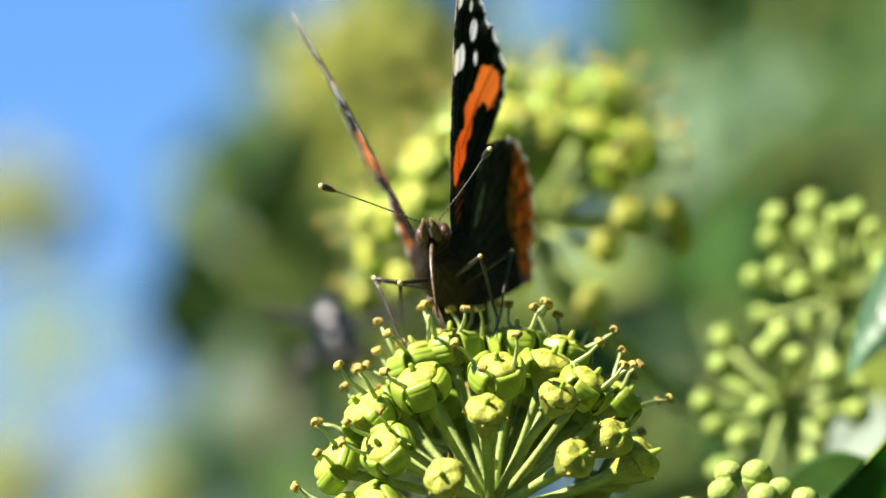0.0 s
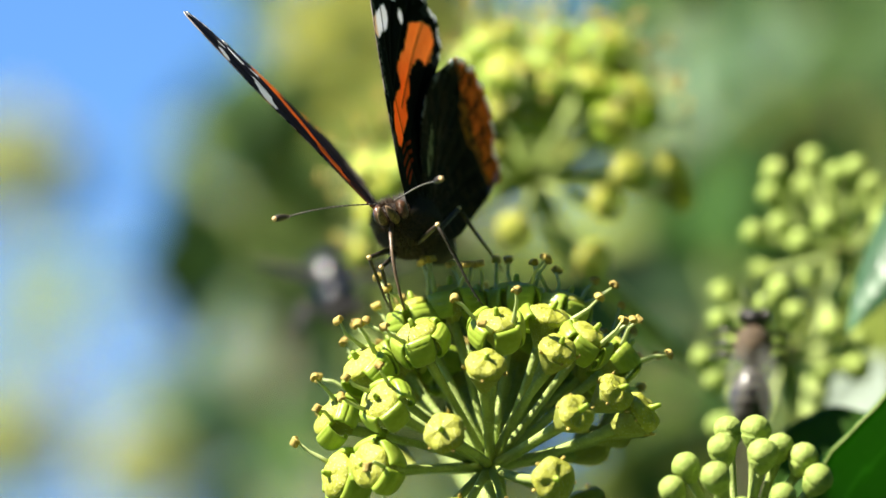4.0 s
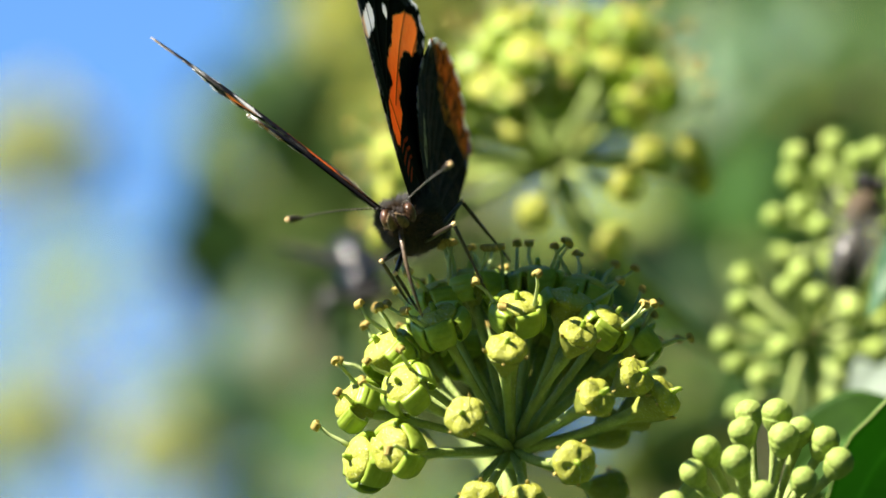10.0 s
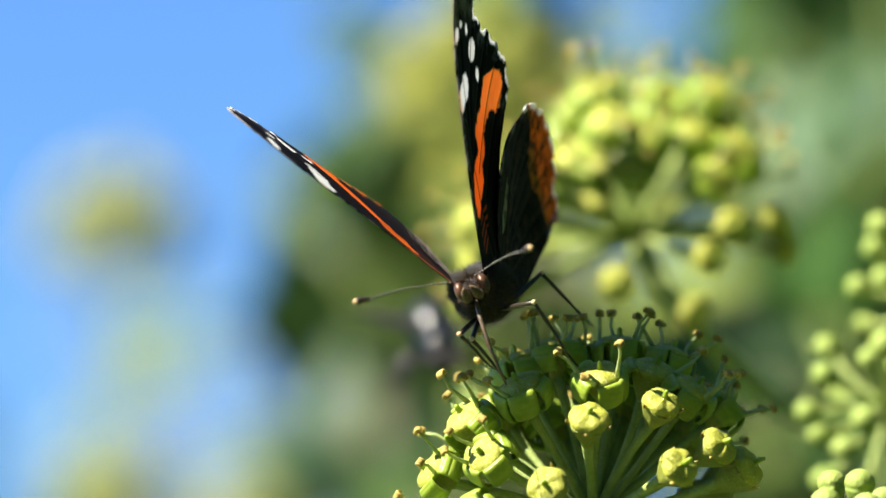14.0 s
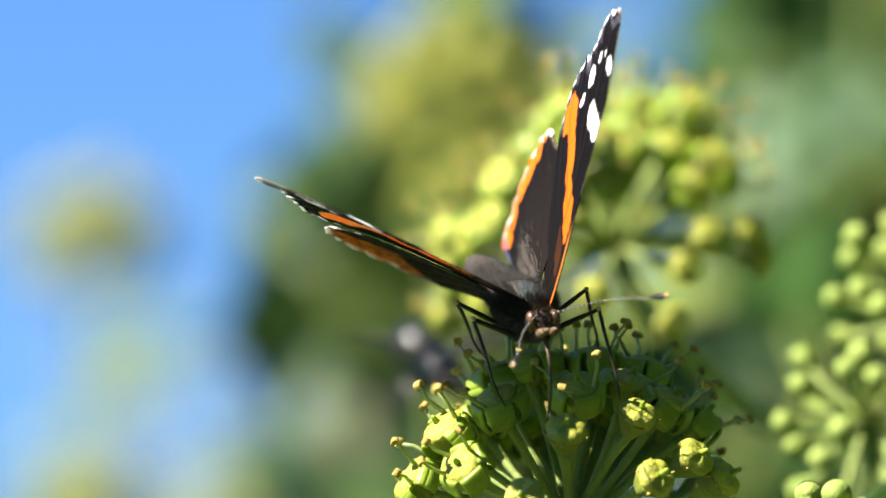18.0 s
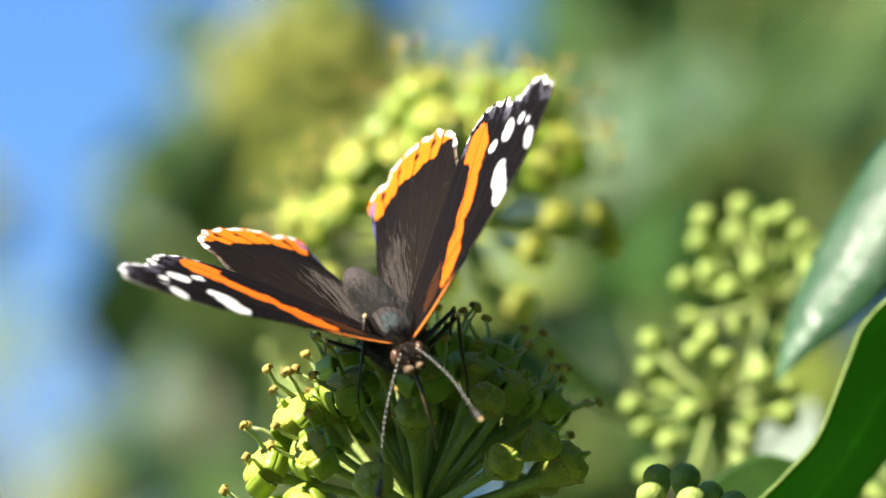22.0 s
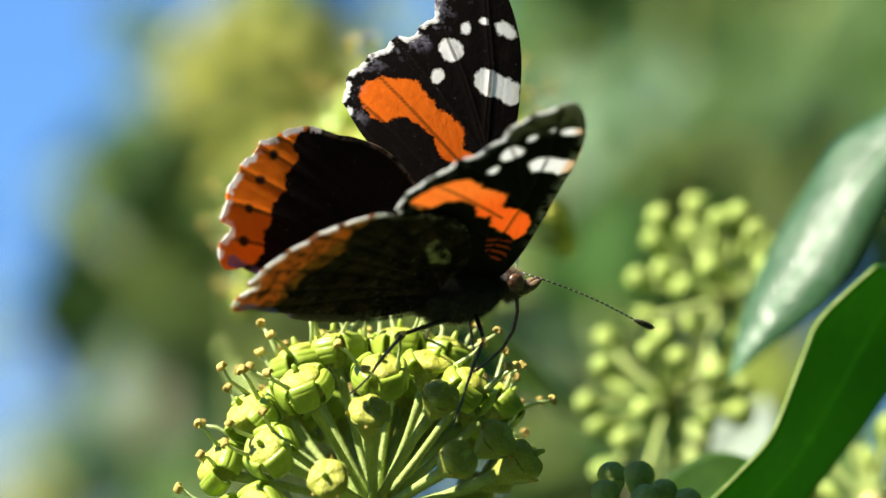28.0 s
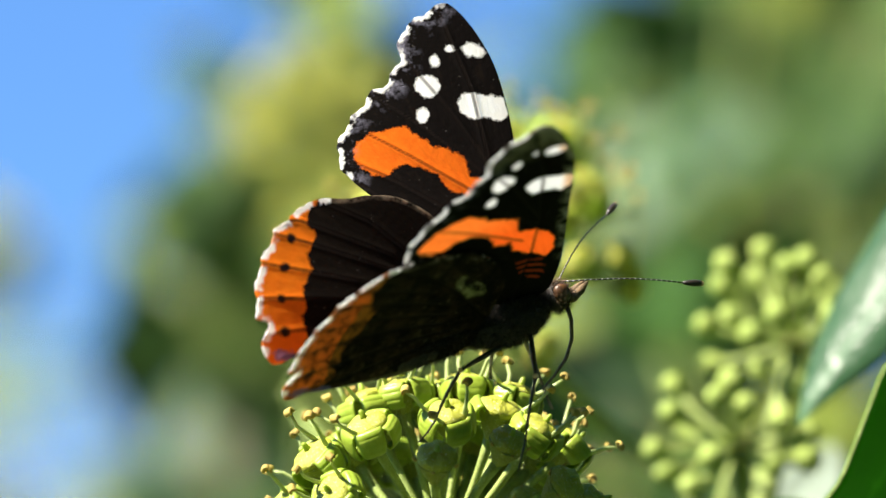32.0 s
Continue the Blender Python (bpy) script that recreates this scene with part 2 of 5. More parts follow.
def style(m, slot, base, lean, length=1.0):
    """The short blunt style on top of a dome."""
    m.tube([(0, 0, base * MM), (lean * 0.2 * MM, 0, (base + 0.35 * length) * MM), (lean * 0.5 * MM, 0, (base + 0.75 * length) * MM), (lean * MM, 0, (base + length) * MM)],
           [0.42 * MM, 0.30 * MM, 0.27 * MM, 0.17 * MM], 9, slot)


def flower_body():
    m = Mesher()
    m.lathe([(0.48 * MM, -2.9 * MM), (0.7 * MM, -2.5 * MM), (1.2 * MM, -1.7 * MM), (1.65 * MM, -0.9 * MM), (1.9 * MM, -0.2 * MM), (1.95 * MM, 0.05 * MM)], 25, 0, 0.05)
    v, f = crown([(2.05, -0.05), (2.2, 0.22), (2.12, 0.5), (1.9, 0.72), (1.58, 0.88), (1.2, 0.98), (0.85, 1.04), (0.5, 1.1), (0.3, 1.14)], 40, 0.12, 0.7, random.Random(3))
    m.add(v, f, 1)
    style(m, 2, 1.05, 0.15, 0.9)
    return m.mesh("flower", CAPSULE, DISC, PETAL)


def petal_mesh(wide, out_by, ribs, seed):
    """A fleshy strap that arches over the rim and turns down round the cup, its edges rolled in, ribbed across."""
    rnd = random.Random(seed)
    path = [(1.9, 0.0), (2.25, 0.3), (2.65, 0.28), (2.98, -0.12), (3.12, -0.8), (3.02, -1.5), (2.65, -2.05), (2.2, -2.2), (1.95, -1.9)]
    line = smooth_line([(2.0 + (r - 2.0) * out_by, z * (0.75 + 0.25 / out_by)) for r, z in path], 40)
    rows, w = [], 13
    for i, (r, z) in enumerate(line):
        t = i / 39
        half = wide * (0.86 + 0.2 * math.sin(math.pi * min(1, 0.15 + t)) - 0.35 * max(0, t - 0.6))
        body = math.sin(math.pi * min(1, 0.1 + t * 0.85)) ** 0.6
        rib = -ribs * abs(math.cos(t * math.pi * 5.5 + seed)) ** 7 * body
        row = []
        for j in range(w):
            q = j / (w - 1) * 2 - 1
            fall = -0.16 * body * abs(q) ** 6 - 0.14 * q * q + rib * (1 - q ** 6) - 0.03 * body * math.exp(-(q / 0.22) ** 2)
            k = r + fall + 0.01 * rnd.uniform(-1, 1)
            row.append((k * MM, (q * half + 0.1 * math.sin(4 * t + seed)) * MM, (z + 0.6 * fall * (0.5 - t)) * MM))
        rows.append(row)
    return Mesher().sheet(rows, 0.2 * MM).mesh("petal", PETAL)


def stamen_mesh(lean, length, curl, dark):
    """A pale filament from the rim with a curled, two-lobed anther."""
    top = Vector((2.0 * MM + lean * MM, 0.0, length * MM))
    path = [(1.85 * MM, 0, 0.2 * MM), (1.85 * MM + lean * 0.35 * MM, curl * 0.4 * MM, length * 0.35 * MM),
            (1.9 * MM + lean * 0.7 * MM, curl * MM, length * 0.7 * MM), top]
    m = Mesher().tube(path, [0.27 * MM, 0.22 * MM, 0.18 * MM, 0.14 * MM], 8, 0)
    for k, y in enumerate((-0.36, -0.12, 0.12, 0.36)):
        arc = []
        for i in range(8):
            a = radians(-50 + 36 * i)
            arc.append(top + Vector(((0.06 + 0.33 * math.cos(a)) * MM, (0.85 * y + 0.05 * math.sin(i)) * MM, (0.26 + 0.31 * math.sin(a)) * MM)))
        m.tube(arc, [(0.11 + 0.07 * math.sin(math.pi * (i + 1) / 9)) * MM for i in range(8)], 6, 1)
    m.ball(top + Vector((0.06 * MM, 0, 0.28 * MM)), (0.3 * MM, 0.34 * MM, 0.3 * MM), None, 8, 5, 1)
    return m.mesh("stamen", FILAMENT, dark)


def capsule_mesh(k):
    """A flower that has lost its petals: a ribbed cup under a grainy dome."""
    rnd = random.Random(k)
    m = Mesher()
    m.lathe([(0.5 * MM, -3.3 * MM), (0.66 * MM, -2.9 * MM), (1.05 * MM, -2.2 * MM), (1.5 * MM, -1.3 * MM), (1.9 * MM, -0.5 * MM), (2.12 * MM, 0.0), (2.2 * MM, 0.14 * MM), (2.12 * MM, 0.22 * MM)], 30, 0, 0.06)
    v, f = crown([(2.1, 0.14), (2.14, 0.42), (2.04, 0.76), (1.84, 1.0), (1.55, 1.16), (1.2, 1.25), (0.85, 1.3), (0.5, 1.36), (0.3, 1.4)], 40, 0.2, k, rnd)
    m.add(v, f, 1)
    style(m, 3, 1.3, rnd.uniform(-0.3, 0.3), 0.75 + 0.2 * k)
    for j in range(5):
        a = 2 * math.pi * (j + 0.5) / 5 + k
        x, y = 2.2 * MM * math.cos(a), 2.2 * MM * math.sin(a)
        m.ball((x, y, 0.15 * MM), (0.2 * MM, 0.2 * MM, 0.14 * MM), None, 6, 4, 2)
        if rnd.random() < 0.5:
            m.tube([(x, y, 0.1 * MM), (x * 1.1, y * 1.1, 0.35 * MM), (x * 1.13, y * 1.13, 0.7 * MM)], [0.22 * MM, 0.15 * MM, 0.04 * MM], 5, 2)
    return m.mesh("capsule", CAPSULE, DISC, ANTHER, PETAL)


def bud_mesh():
    m = Mesher()
    prof = [(0.42, -2.2), (0.7, -1.95), (1.1, -1.45), (1.38, -0.9), (1.5, -0.55), (1.52, -0.45), (1.44, -0.36), (1.62, -0.05), (1.68, 0.4), (1.5, 1.0), (1.08, 1.48), (0.55, 1.76), (0.1, 1.84)]
    m.lathe([(r * MM, z * MM) for r, z in prof], 20, 0, 0.03)
    return m.mesh("bud", BUD)


FLOWER_BODY = flower_body()
PETALS = [petal_mesh(1.36, 0.72, 0.05, 1), petal_mesh(1.28, 0.98, 0.09, 2), petal_mesh(1.4, 0.62, 0.0, 3), petal_mesh(1.3, 0.85, 0.07, 4)]
STAMENS = [stamen_mesh(0.8, 3.6, 0.3, ANTHER), stamen_mesh(1.9, 3.2, -0.4, ANTHER), stamen_mesh(0.2, 4.1, 0.5, ANTHER), stamen_mesh(2.6, 2.4, 0.2, ANTHER)]
CAPSULES = [capsule_mesh(k) for k in range(3)]
BUDMESH = bud_mesh()


def pedicel(parent, a, b, r=0.55, seed=0, material=None):
    path = bent(a, b, 0.035, 8, seed)
    radii = [r * MM * (1.1 - 0.35 * math.sin(math.pi * i / 7)) for i in range(8)]
    m = Mesher().tube(path, radii, 8)
    return part("pedicel", m.mesh("pedicel", material or PEDICEL), parent)


def add_flower(head, at, axis, spin, size, rnd, stamens=5):
    ob = part("flower", FLOWER_BODY, head, Matrix.Translation(at) @ point_along(axis, spin) @ Matrix.Scale(size, 4))
    lost = rnd.choice((-1, 4))      # some have dropped a petal
    for j in range(5):
        if j != lost:
            part("petal", PETALS[rnd.randrange(4)], ob, pose(0, 0, 0, rnd.uniform(-6, 6), rnd.uniform(-9, 7), 72 * j + rnd.uniform(-5, 5)))
    for j in range(stamens):
        part("stamen", STAMENS[rnd.randrange(4)], ob, pose(0, 0, 0, rnd.uniform(-10, 10), rnd.uniform(-8, 8), 72 * j + 36 + rnd.uniform(-10, 10)))
    return ob


def flower_head(name, hub, flowers, capsules, stem, label, seed, size=1.0, group="ivy flower heads", hub_r=1.7, thick=1.3):
    """An ivy umbel: stalks that spread from one hub, each with a flower or a bare capsule at its end."""
    rnd = random.Random(seed)
    head = tagged(new(name), label, "flower head", group)
    head.matrix_basis = Matrix.Translation(hub) @ VIEW.to_3x3().to_4x4()
    back = head.matrix_basis.inverted()
    part("hub", Mesher().ball((0, 0, 0), (hub_r * MM, hub_r * MM, hub_r * MM), None, 14, 10, 0, 0.25, 1.5).mesh("hub", PEDICEL), head)
    ends = [back @ Vector(p) for p in stem]
    path = [Vector((0, 0, 0)), *ends]
    m = Mesher().tube(path, [thick * MM, *[thick * 1.1 * MM] * len(ends)], 10)
    part("stem", m.mesh("stem", PEDICEL), head)
    k = 0
    for kind, rows in (("flower", flowers), ("capsule", capsules)):
        for u, d, v in rows:
            k += 1
            at = Vector((u, d, v)) * MM
            axis = (at.normalized() + Vector((rnd.uniform(-0.12, 0.12), rnd.uniform(-0.12, 0.12), 0.18 + rnd.uniform(-0.1, 0.1)))).normalized()
            spin = rnd.uniform(0, 360)
            s = size * rnd.uniform(0.93, 1.07)
            if kind == "flower":
                add_flower(head, at, axis, spin, s, rnd, stamens=rnd.choice((1, 2, 2, 3) if d < 0 else (3, 4, 5)))
                pedicel(head, (0, 0, 0), at - axis * 2.4 * MM * s, 0.52 * size, seed + k)
            else:
                part("capsule", CAPSULES[k % 3], head, Matrix.Translation(at) @ point_along(axis, spin) @ Matrix.Scale(s * 0.97, 4))
                pedicel(head, (0, 0, 0), at - axis * 2.7 * MM * s, 0.58 * size, seed + k)
    return head


def bud_head(name, hub, buds, stem, label, seed, size=1.0, group="ivy bud heads"):
    """A younger umbel: closed round buds."""
    rnd = random.Random(seed)
    head = tagged(new(name), label, "flower head", group)
    head.matrix_basis = Matrix.Translation(hub) @ VIEW.to_3x3().to_4x4()
    back = head.matrix_basis.inverted()
    part("hub", Mesher().ball((0, 0, 0), (1.6 * MM, 1.6 * MM, 1.5 * MM), None, 12, 8, 0, 0.25, 1.5).mesh("hub", HUB), head)
    ends = [back @ Vector(p) for p in stem]
    part("stem", Mesher().tube([Vector((0, 0, 0)), *ends], [1.2 * MM, *[1.5 * MM] * len(ends)], 10).mesh("stem", PEDICEL), head)
    for k, (u, d, v) in enumerate(buds):
        at = Vector((u, d, v)) * MM
        axis = (at.normalized() + Vector((0, 0, 0.25))).normalized()
        s = size * rnd.uniform(0.9, 1.1)
        part("bud", BUDMESH, head, Matrix.Translation(at) @ point_along(axis, rnd.uniform(0, 360)) @ Matrix.Scale(s, 4))
        pedicel(head, (0, 0, 0), at - axis * 1.8 * MM * s, 0.5, seed + k)
    return head


# the woody stem from which all the stalks spring, below and behind the flowers
TRUNK_TOP = spot(30, -70, 60)
tr = Mesher()
foot = Vector((TRUNK_TOP.x, TRUNK_TOP.y + 0.03, -0.02))
tr.tube([foot, foot.lerp(TRUNK_TOP, 0.3) + Vector((0.02, 0, 0)), foot.lerp(TRUNK_TOP, 0.65) - Vector((0.015, 0, 0)), TRUNK_TOP], [0.02, 0.016, 0.012, 0.005], 12)
ivy_plant = tagged(new("ivy_plant"), "old ivy with a brown woody trunk rising from the grass", "ivy")
part("trunk", tr.mesh("trunk", BARK), ivy_plant)

HUB_AT = spot(4.84, -26.45, 2)
rnd = random.Random(77)
inner = []       # the far side of the umbel, mostly high up
for i in range(14):
    a, h = i * 2.39996, 0.30 + 0.047 * i
    r = math.sqrt(1 - h * h)
    inner.append((15.0 * r * math.cos(a), 3 + 11 * r * abs(math.sin(a)), 16.0 * h))
flower_head(
    "ivy_flower_head", HUB_AT,
    [(-7.4, -8.5, 13.5), (-12.7, -6.5, 10.4), (-10.8, -12.0, 6.9), (-16.1, -4.9, 5.1), (-11.9, -12.9, 0.7), (-15.1, -9.1, -0.5), (0.6, -9.7, 14.7), (9.8, -6.2, 13.2), (5.8, -4.5, 15.0), (-1.1, 4.3, 16.6), (-7.6, 2.2, 15.8), (13.3, 2.2, 11.4), (-4.0, 2.2, 17.3), (2.6, 2.2, 17.6), (7.7, 2.2, 16.5)] + inner[4:12],
    [(-0.6, -14.2, 10.4), (6.5, -11.1, 11.9), (8.1, -14.5, 5.8), (-4.6, -16.5, 4.0), (12.1, -10.3, 7.7), (14.8, -7.7, 5.6), (6.0, -16.5, -0.5), (-9.7, 11.0, 0.0), (12.8, 8.7, 3.4), (-8.2, 9.7, 8.5), (6.0, 10.4, 9.1), (10.2, 10.7, 1.7), (-3.2, -16.8, -4.3), (1.4, -16.9, -4.6), (-8.2, -14.2, -6.3), (10.0, 10.3, -4.6)] + inner[:4] + inner[12:],
    [spot(6, -36, 6), spot(14, -52, 20), TRUNK_TOP],
    "yellow-green ivy umbel in bloom with brown anthers, under a butterfly", 11)


def ring(points, hub, depth, reach, rnd, front=0.6):
    """Places round a hub, given across and up the view, on a ball of that reach."""
    k = (600 + depth) / 600
    rows = []
    for u, v in points:
        du, dv = (u - hub[0]) * k, (v - hub[1]) * k
        q = math.sqrt(max(reach * reach - du * du - dv * dv, 4.0))
        rows.append((du, -q * rnd.uniform(0.6, 1.0) if rnd.random() < front else q * rnd.uniform(0.3, 0.9), dv))
    return rows


rnd = random.Random(5)
BACK_HUB = (9.0, 2.2)
back_flowers = [(3.4, 15.0), (8.0, 16.4), (12.5, 17.2), (17.1, 16.4), (18.8, 14.4), (21.0, 9.3), (2.3, 10.1), (10.2, 12.4), (14.8, 12.4), (6.3, 13.5), (10.8, 14.7), (15.4, 15.2), (1.1, 12.4),
                (19.6, 10.7), (8.8, 9.0), (0.0, 8.4), (-3.3, 5.0), (-5.6, 3.0), (-2.2, 8.9), (0.1, 11.8), (2.4, 14.6), (4.9, 16.9), (-7.9, 3.5), (-1.0, 6.4), (-7.6, -0.7), (5.0, 9.5), (12.8, 9.8), (17.0, 8.0)]
back_capsules = [(5.1, 5.9), (11.9, 4.4), (18.2, 3.0), (22.5, 3.9), (7.1, -2.4), (14.8, -5.2), (-8.0, -5.2), (23.6, 1.0), (1.0, 1.8), (16.0, 0.2), (-4.2, -3.2)]
BACK_D = 102
back_stem = [spot(11.5, -3, BACK_D), spot(17.0, -9.0, BACK_D), spot(21.6, -13.2, 108), spot(26.7, -17.2, 104), spot(36, -23.0, 98), spot(38, -45, 85), TRUNK_TOP]
flower_head("ivy_flower_head", spot(*BACK_HUB, BACK_D), ring(back_flowers, BACK_HUB, BACK_D, 21, rnd), ring(back_capsules, BACK_HUB, BACK_D, 21, rnd, 0.8), back_stem,
            "yellow ivy umbel in full bloom, a little behind", 23, 1.0, thick=1.25)

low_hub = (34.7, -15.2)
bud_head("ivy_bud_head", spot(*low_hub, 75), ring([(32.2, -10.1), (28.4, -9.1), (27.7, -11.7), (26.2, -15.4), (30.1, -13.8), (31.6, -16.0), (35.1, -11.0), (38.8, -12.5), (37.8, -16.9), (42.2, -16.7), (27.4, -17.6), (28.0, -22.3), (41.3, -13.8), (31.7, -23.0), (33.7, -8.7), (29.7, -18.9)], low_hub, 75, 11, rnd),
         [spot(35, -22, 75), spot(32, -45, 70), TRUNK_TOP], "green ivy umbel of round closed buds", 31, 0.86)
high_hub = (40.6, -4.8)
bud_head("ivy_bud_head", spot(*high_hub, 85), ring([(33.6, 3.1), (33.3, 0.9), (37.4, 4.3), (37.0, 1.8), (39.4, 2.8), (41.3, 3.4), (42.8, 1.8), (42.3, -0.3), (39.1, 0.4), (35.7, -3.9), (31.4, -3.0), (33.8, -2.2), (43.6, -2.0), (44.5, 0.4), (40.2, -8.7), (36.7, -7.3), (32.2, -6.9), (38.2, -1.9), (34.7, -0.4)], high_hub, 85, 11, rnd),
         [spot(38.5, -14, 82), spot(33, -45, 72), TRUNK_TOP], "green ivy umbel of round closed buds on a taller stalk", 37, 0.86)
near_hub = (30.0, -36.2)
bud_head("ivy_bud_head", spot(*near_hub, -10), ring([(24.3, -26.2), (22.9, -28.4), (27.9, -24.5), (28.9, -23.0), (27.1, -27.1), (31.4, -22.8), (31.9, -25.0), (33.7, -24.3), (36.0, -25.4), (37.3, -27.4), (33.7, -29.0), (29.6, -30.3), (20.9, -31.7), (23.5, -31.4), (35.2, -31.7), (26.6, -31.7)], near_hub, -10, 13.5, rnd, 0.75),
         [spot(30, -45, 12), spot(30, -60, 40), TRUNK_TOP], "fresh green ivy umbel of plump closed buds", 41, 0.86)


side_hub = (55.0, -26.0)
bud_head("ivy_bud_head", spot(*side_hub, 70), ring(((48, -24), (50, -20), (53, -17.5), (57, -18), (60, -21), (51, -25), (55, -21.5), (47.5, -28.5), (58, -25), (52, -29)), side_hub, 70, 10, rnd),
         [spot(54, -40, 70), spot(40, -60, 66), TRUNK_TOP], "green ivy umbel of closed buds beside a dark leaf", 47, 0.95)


# ---- leaves ----
def leaf_grid(left, right, n=26, w=15, fold=0.25, bow=0.0, bulge=0.0):
    """Rows of places between two edges, with a fold along the midrib; also the distance of each to its nearest vein."""
    def along(line, s):
        x = s * (len(line) - 1)
        i = min(int(x), len(line) - 2)
        p = [Vector(line[max(0, min(len(line) - 1, i + o))]) for o in (-1, 0, 1, 2)]
        f = x - i
        return 0.5 * ((2 * p[1]) + (p[2] - p[0]) * f + (2 * p[0] - 5 * p[1] + 4 * p[2] - p[3]) * f * f + (3 * p[1] - p[0] - 3 * p[2] + p[3]) * f ** 3)
    rows, veins = [], []
    for i in range(n):
        s = i / (n - 1)
        a, b = along(left, s), along(right, s)
        width = (b - a).length
        row = []
        for j in range(w):
            t = j / (w - 1)
            p = a.lerp(b, t)
            p = p + VIEW.to_3x3() @ Vector((0, fold * width * (0.5 - abs(t - 0.5)) + bow * width * math.sin(math.pi * s) - bulge * width * (1 - (2 * t - 1) ** 2), 0))
            row.append(p)
            mid = abs(t - 0.5) * width
            sv = (s * 7 - abs(t - 0.5) * 2.2) % 1.0
            veins.append(min(mid, abs(sv - 0.5) * 0.012 + 0.0001))
        rows.append(row)
    return rows, veins


def leaf_thing(name, left, right, material, label, fold=0.25, bow=0.0, thick=0.0004, stalk=None, rim=0.0, bulge=0.0):
    rows, veins = leaf_grid(left, right, fold=fold, bow=bow, bulge=bulge)
    me = Mesher().sheet(rows, thick).mesh("blade", material)
    at = me.attributes.new("vein", "FLOAT", "POINT")
    at.data.foreach_set("value", veins * 2)
    thing = tagged(new(name), label, "leaf", "ivy leaves")
    part("blade", me, thing)
    if rim:
        edge = [row[0] for row in rows]
        part("margin", Mesher().tube(edge, [rim * min(1, (i + 1) / 5) for i in range(len(edge))], 7).mesh("margin", PEDICEL), thing, label="pale rolled leaf margin")
    if stalk:
        part("stalk", Mesher().tube([Vector(p) for p in stalk], [0.0011] * len(stalk), 8).mesh("stalk", PEDICEL), thing)
    return thing


leaf_thing("ivy_leaf", [spot(34, -42, 22), spot(37.8, -27.5, 16), spot(41.2, -23.0, 14), spot(44.6, -19.4, 14), spot(46.6, -15.0, 16), spot(48.3, -10.5, 18), spot(50.0, -6.8, 20), spot(55.5, -1.6, 22)], [spot(36, -43, 20), spot(43.0, -31.5, 26), spot(46.0, -28.2, 28), spot(49.7, -23.5, 32), spot(52.4, -20.1, 34), spot(56.2, -15.0, 36), spot(59.5, -9.5, 40), spot(60.6, -2.2, 40)], LEAF_NEAR,
           "dark green glossy ivy leaf with a pale curled margin", 0.12, 0.05, 0.0006, [spot(35, -42.5, 5), spot(32, -55, 30), TRUNK_TOP], 0.00012)
leaf_thing("ivy_leaf", [spot(40.8, -13.0, 51.6), spot(41.7, -7.9, 54.2), spot(44.3, -1.1, 56.9), spot(48.2, 5.7, 58.8), spot(51.6, 10.9, 60.0), spot(56.1, 13.6, 59.1), spot(61.5, 17.5, 58.3)], [spot(40.8, -13.0, 51.6), spot(44.3, -10.2, 51.3), spot(48.8, -6.8, 50.7), spot(52.2, -3.4, 50.8), spot(55.1, 1.8, 52.3), spot(57.6, 7.0, 54.1), spot(61.5, 17.5, 58.3)], LEAF_GLOSSY,
           "shiny dark green ivy leaf with a broad pale sheen", 0.04, 0.0, 0.0006, [spot(61.5, 17.5, 56), spot(66, -20, 70), spot(50, -60, 70), TRUNK_TOP], bulge=0.16)
leaf_thing("ivy_leaf", [spot(33, -30, 36), spot(33.5, -24, 38), spot(39, -20.5, 40), spot(45, -22, 42)], [spot(33, -30, 36), spot(37, -31, 34), spot(42, -29, 34), spot(45, -22, 42)], LEAF,
           "small dark green ivy leaf behind the buds", 0.2, 0.1, 0.0006, [spot(33, -30, 36), spot(31, -50, 40), TRUNK_TOP])
leaf_thing("ivy_leaf", [spot(37.5, -26, 130), spot(37, -20.5, 132), spot(40.5, -16.5, 134), spot(44.5, -15, 136)], [spot(37.5, -26, 130), spot(42, -25, 128), spot(45.5, -21, 130), spot(44.5, -15, 136)], LEAF_PAINTED_SHEEN,
           "ivy leaf with the sky's pale reflection put into its colour", 0.1, 0.1, 0.0006, [spot(37.5, -26, 130), spot(33, -50, 95), TRUNK_TOP])


def ivy_blade(k):
    """A broad pointed leaf of the flowering shoots, 1 long along y."""
    rnd = random.Random(70 + k)
    rows, veins = [], []
    n, w = 18, 11
    for i in range(n):
        s = i / (n - 1)
        half = (0.40 + 0.04 * k) * math.sin(math.pi * min(1, s ** 0.62)) * (1 - 0.25 * s) + 0.004
        half *= 1 + 0.08 * math.sin(9 * s + k)
        row = []
        for j in range(w):
            q = j / (w - 1) * 2 - 1
            row.append((q * half, s, 0.18 * abs(q) * half - 0.28 * (s - 0.4) ** 2 + 0.015 * math.sin(14 * s + 5 * q)))
            veins.append(0.05 * min(abs(q) * half, abs(((s * 6 - abs(q)) % 1) - 0.5) * 0.15))
        rows.append(row)
    out = []
    for mat in (LEAF, LEAF_PALE, LEAF_OLIVE):
        me = Mesher().sheet(rows, 0.008).mesh("blade", mat)
        me.attributes.new("vein", "FLOAT", "POINT").data.foreach_set("value", veins * 2)
        out.append(me)
    return out


BLADES = [ivy_blade(k) for k in range(3)]
rnd = random.Random(2024)


def ground_under(p):
    return Vector((p.x + rnd.uniform(-0.05, 0.05), p.y + 0.05, -0.01))


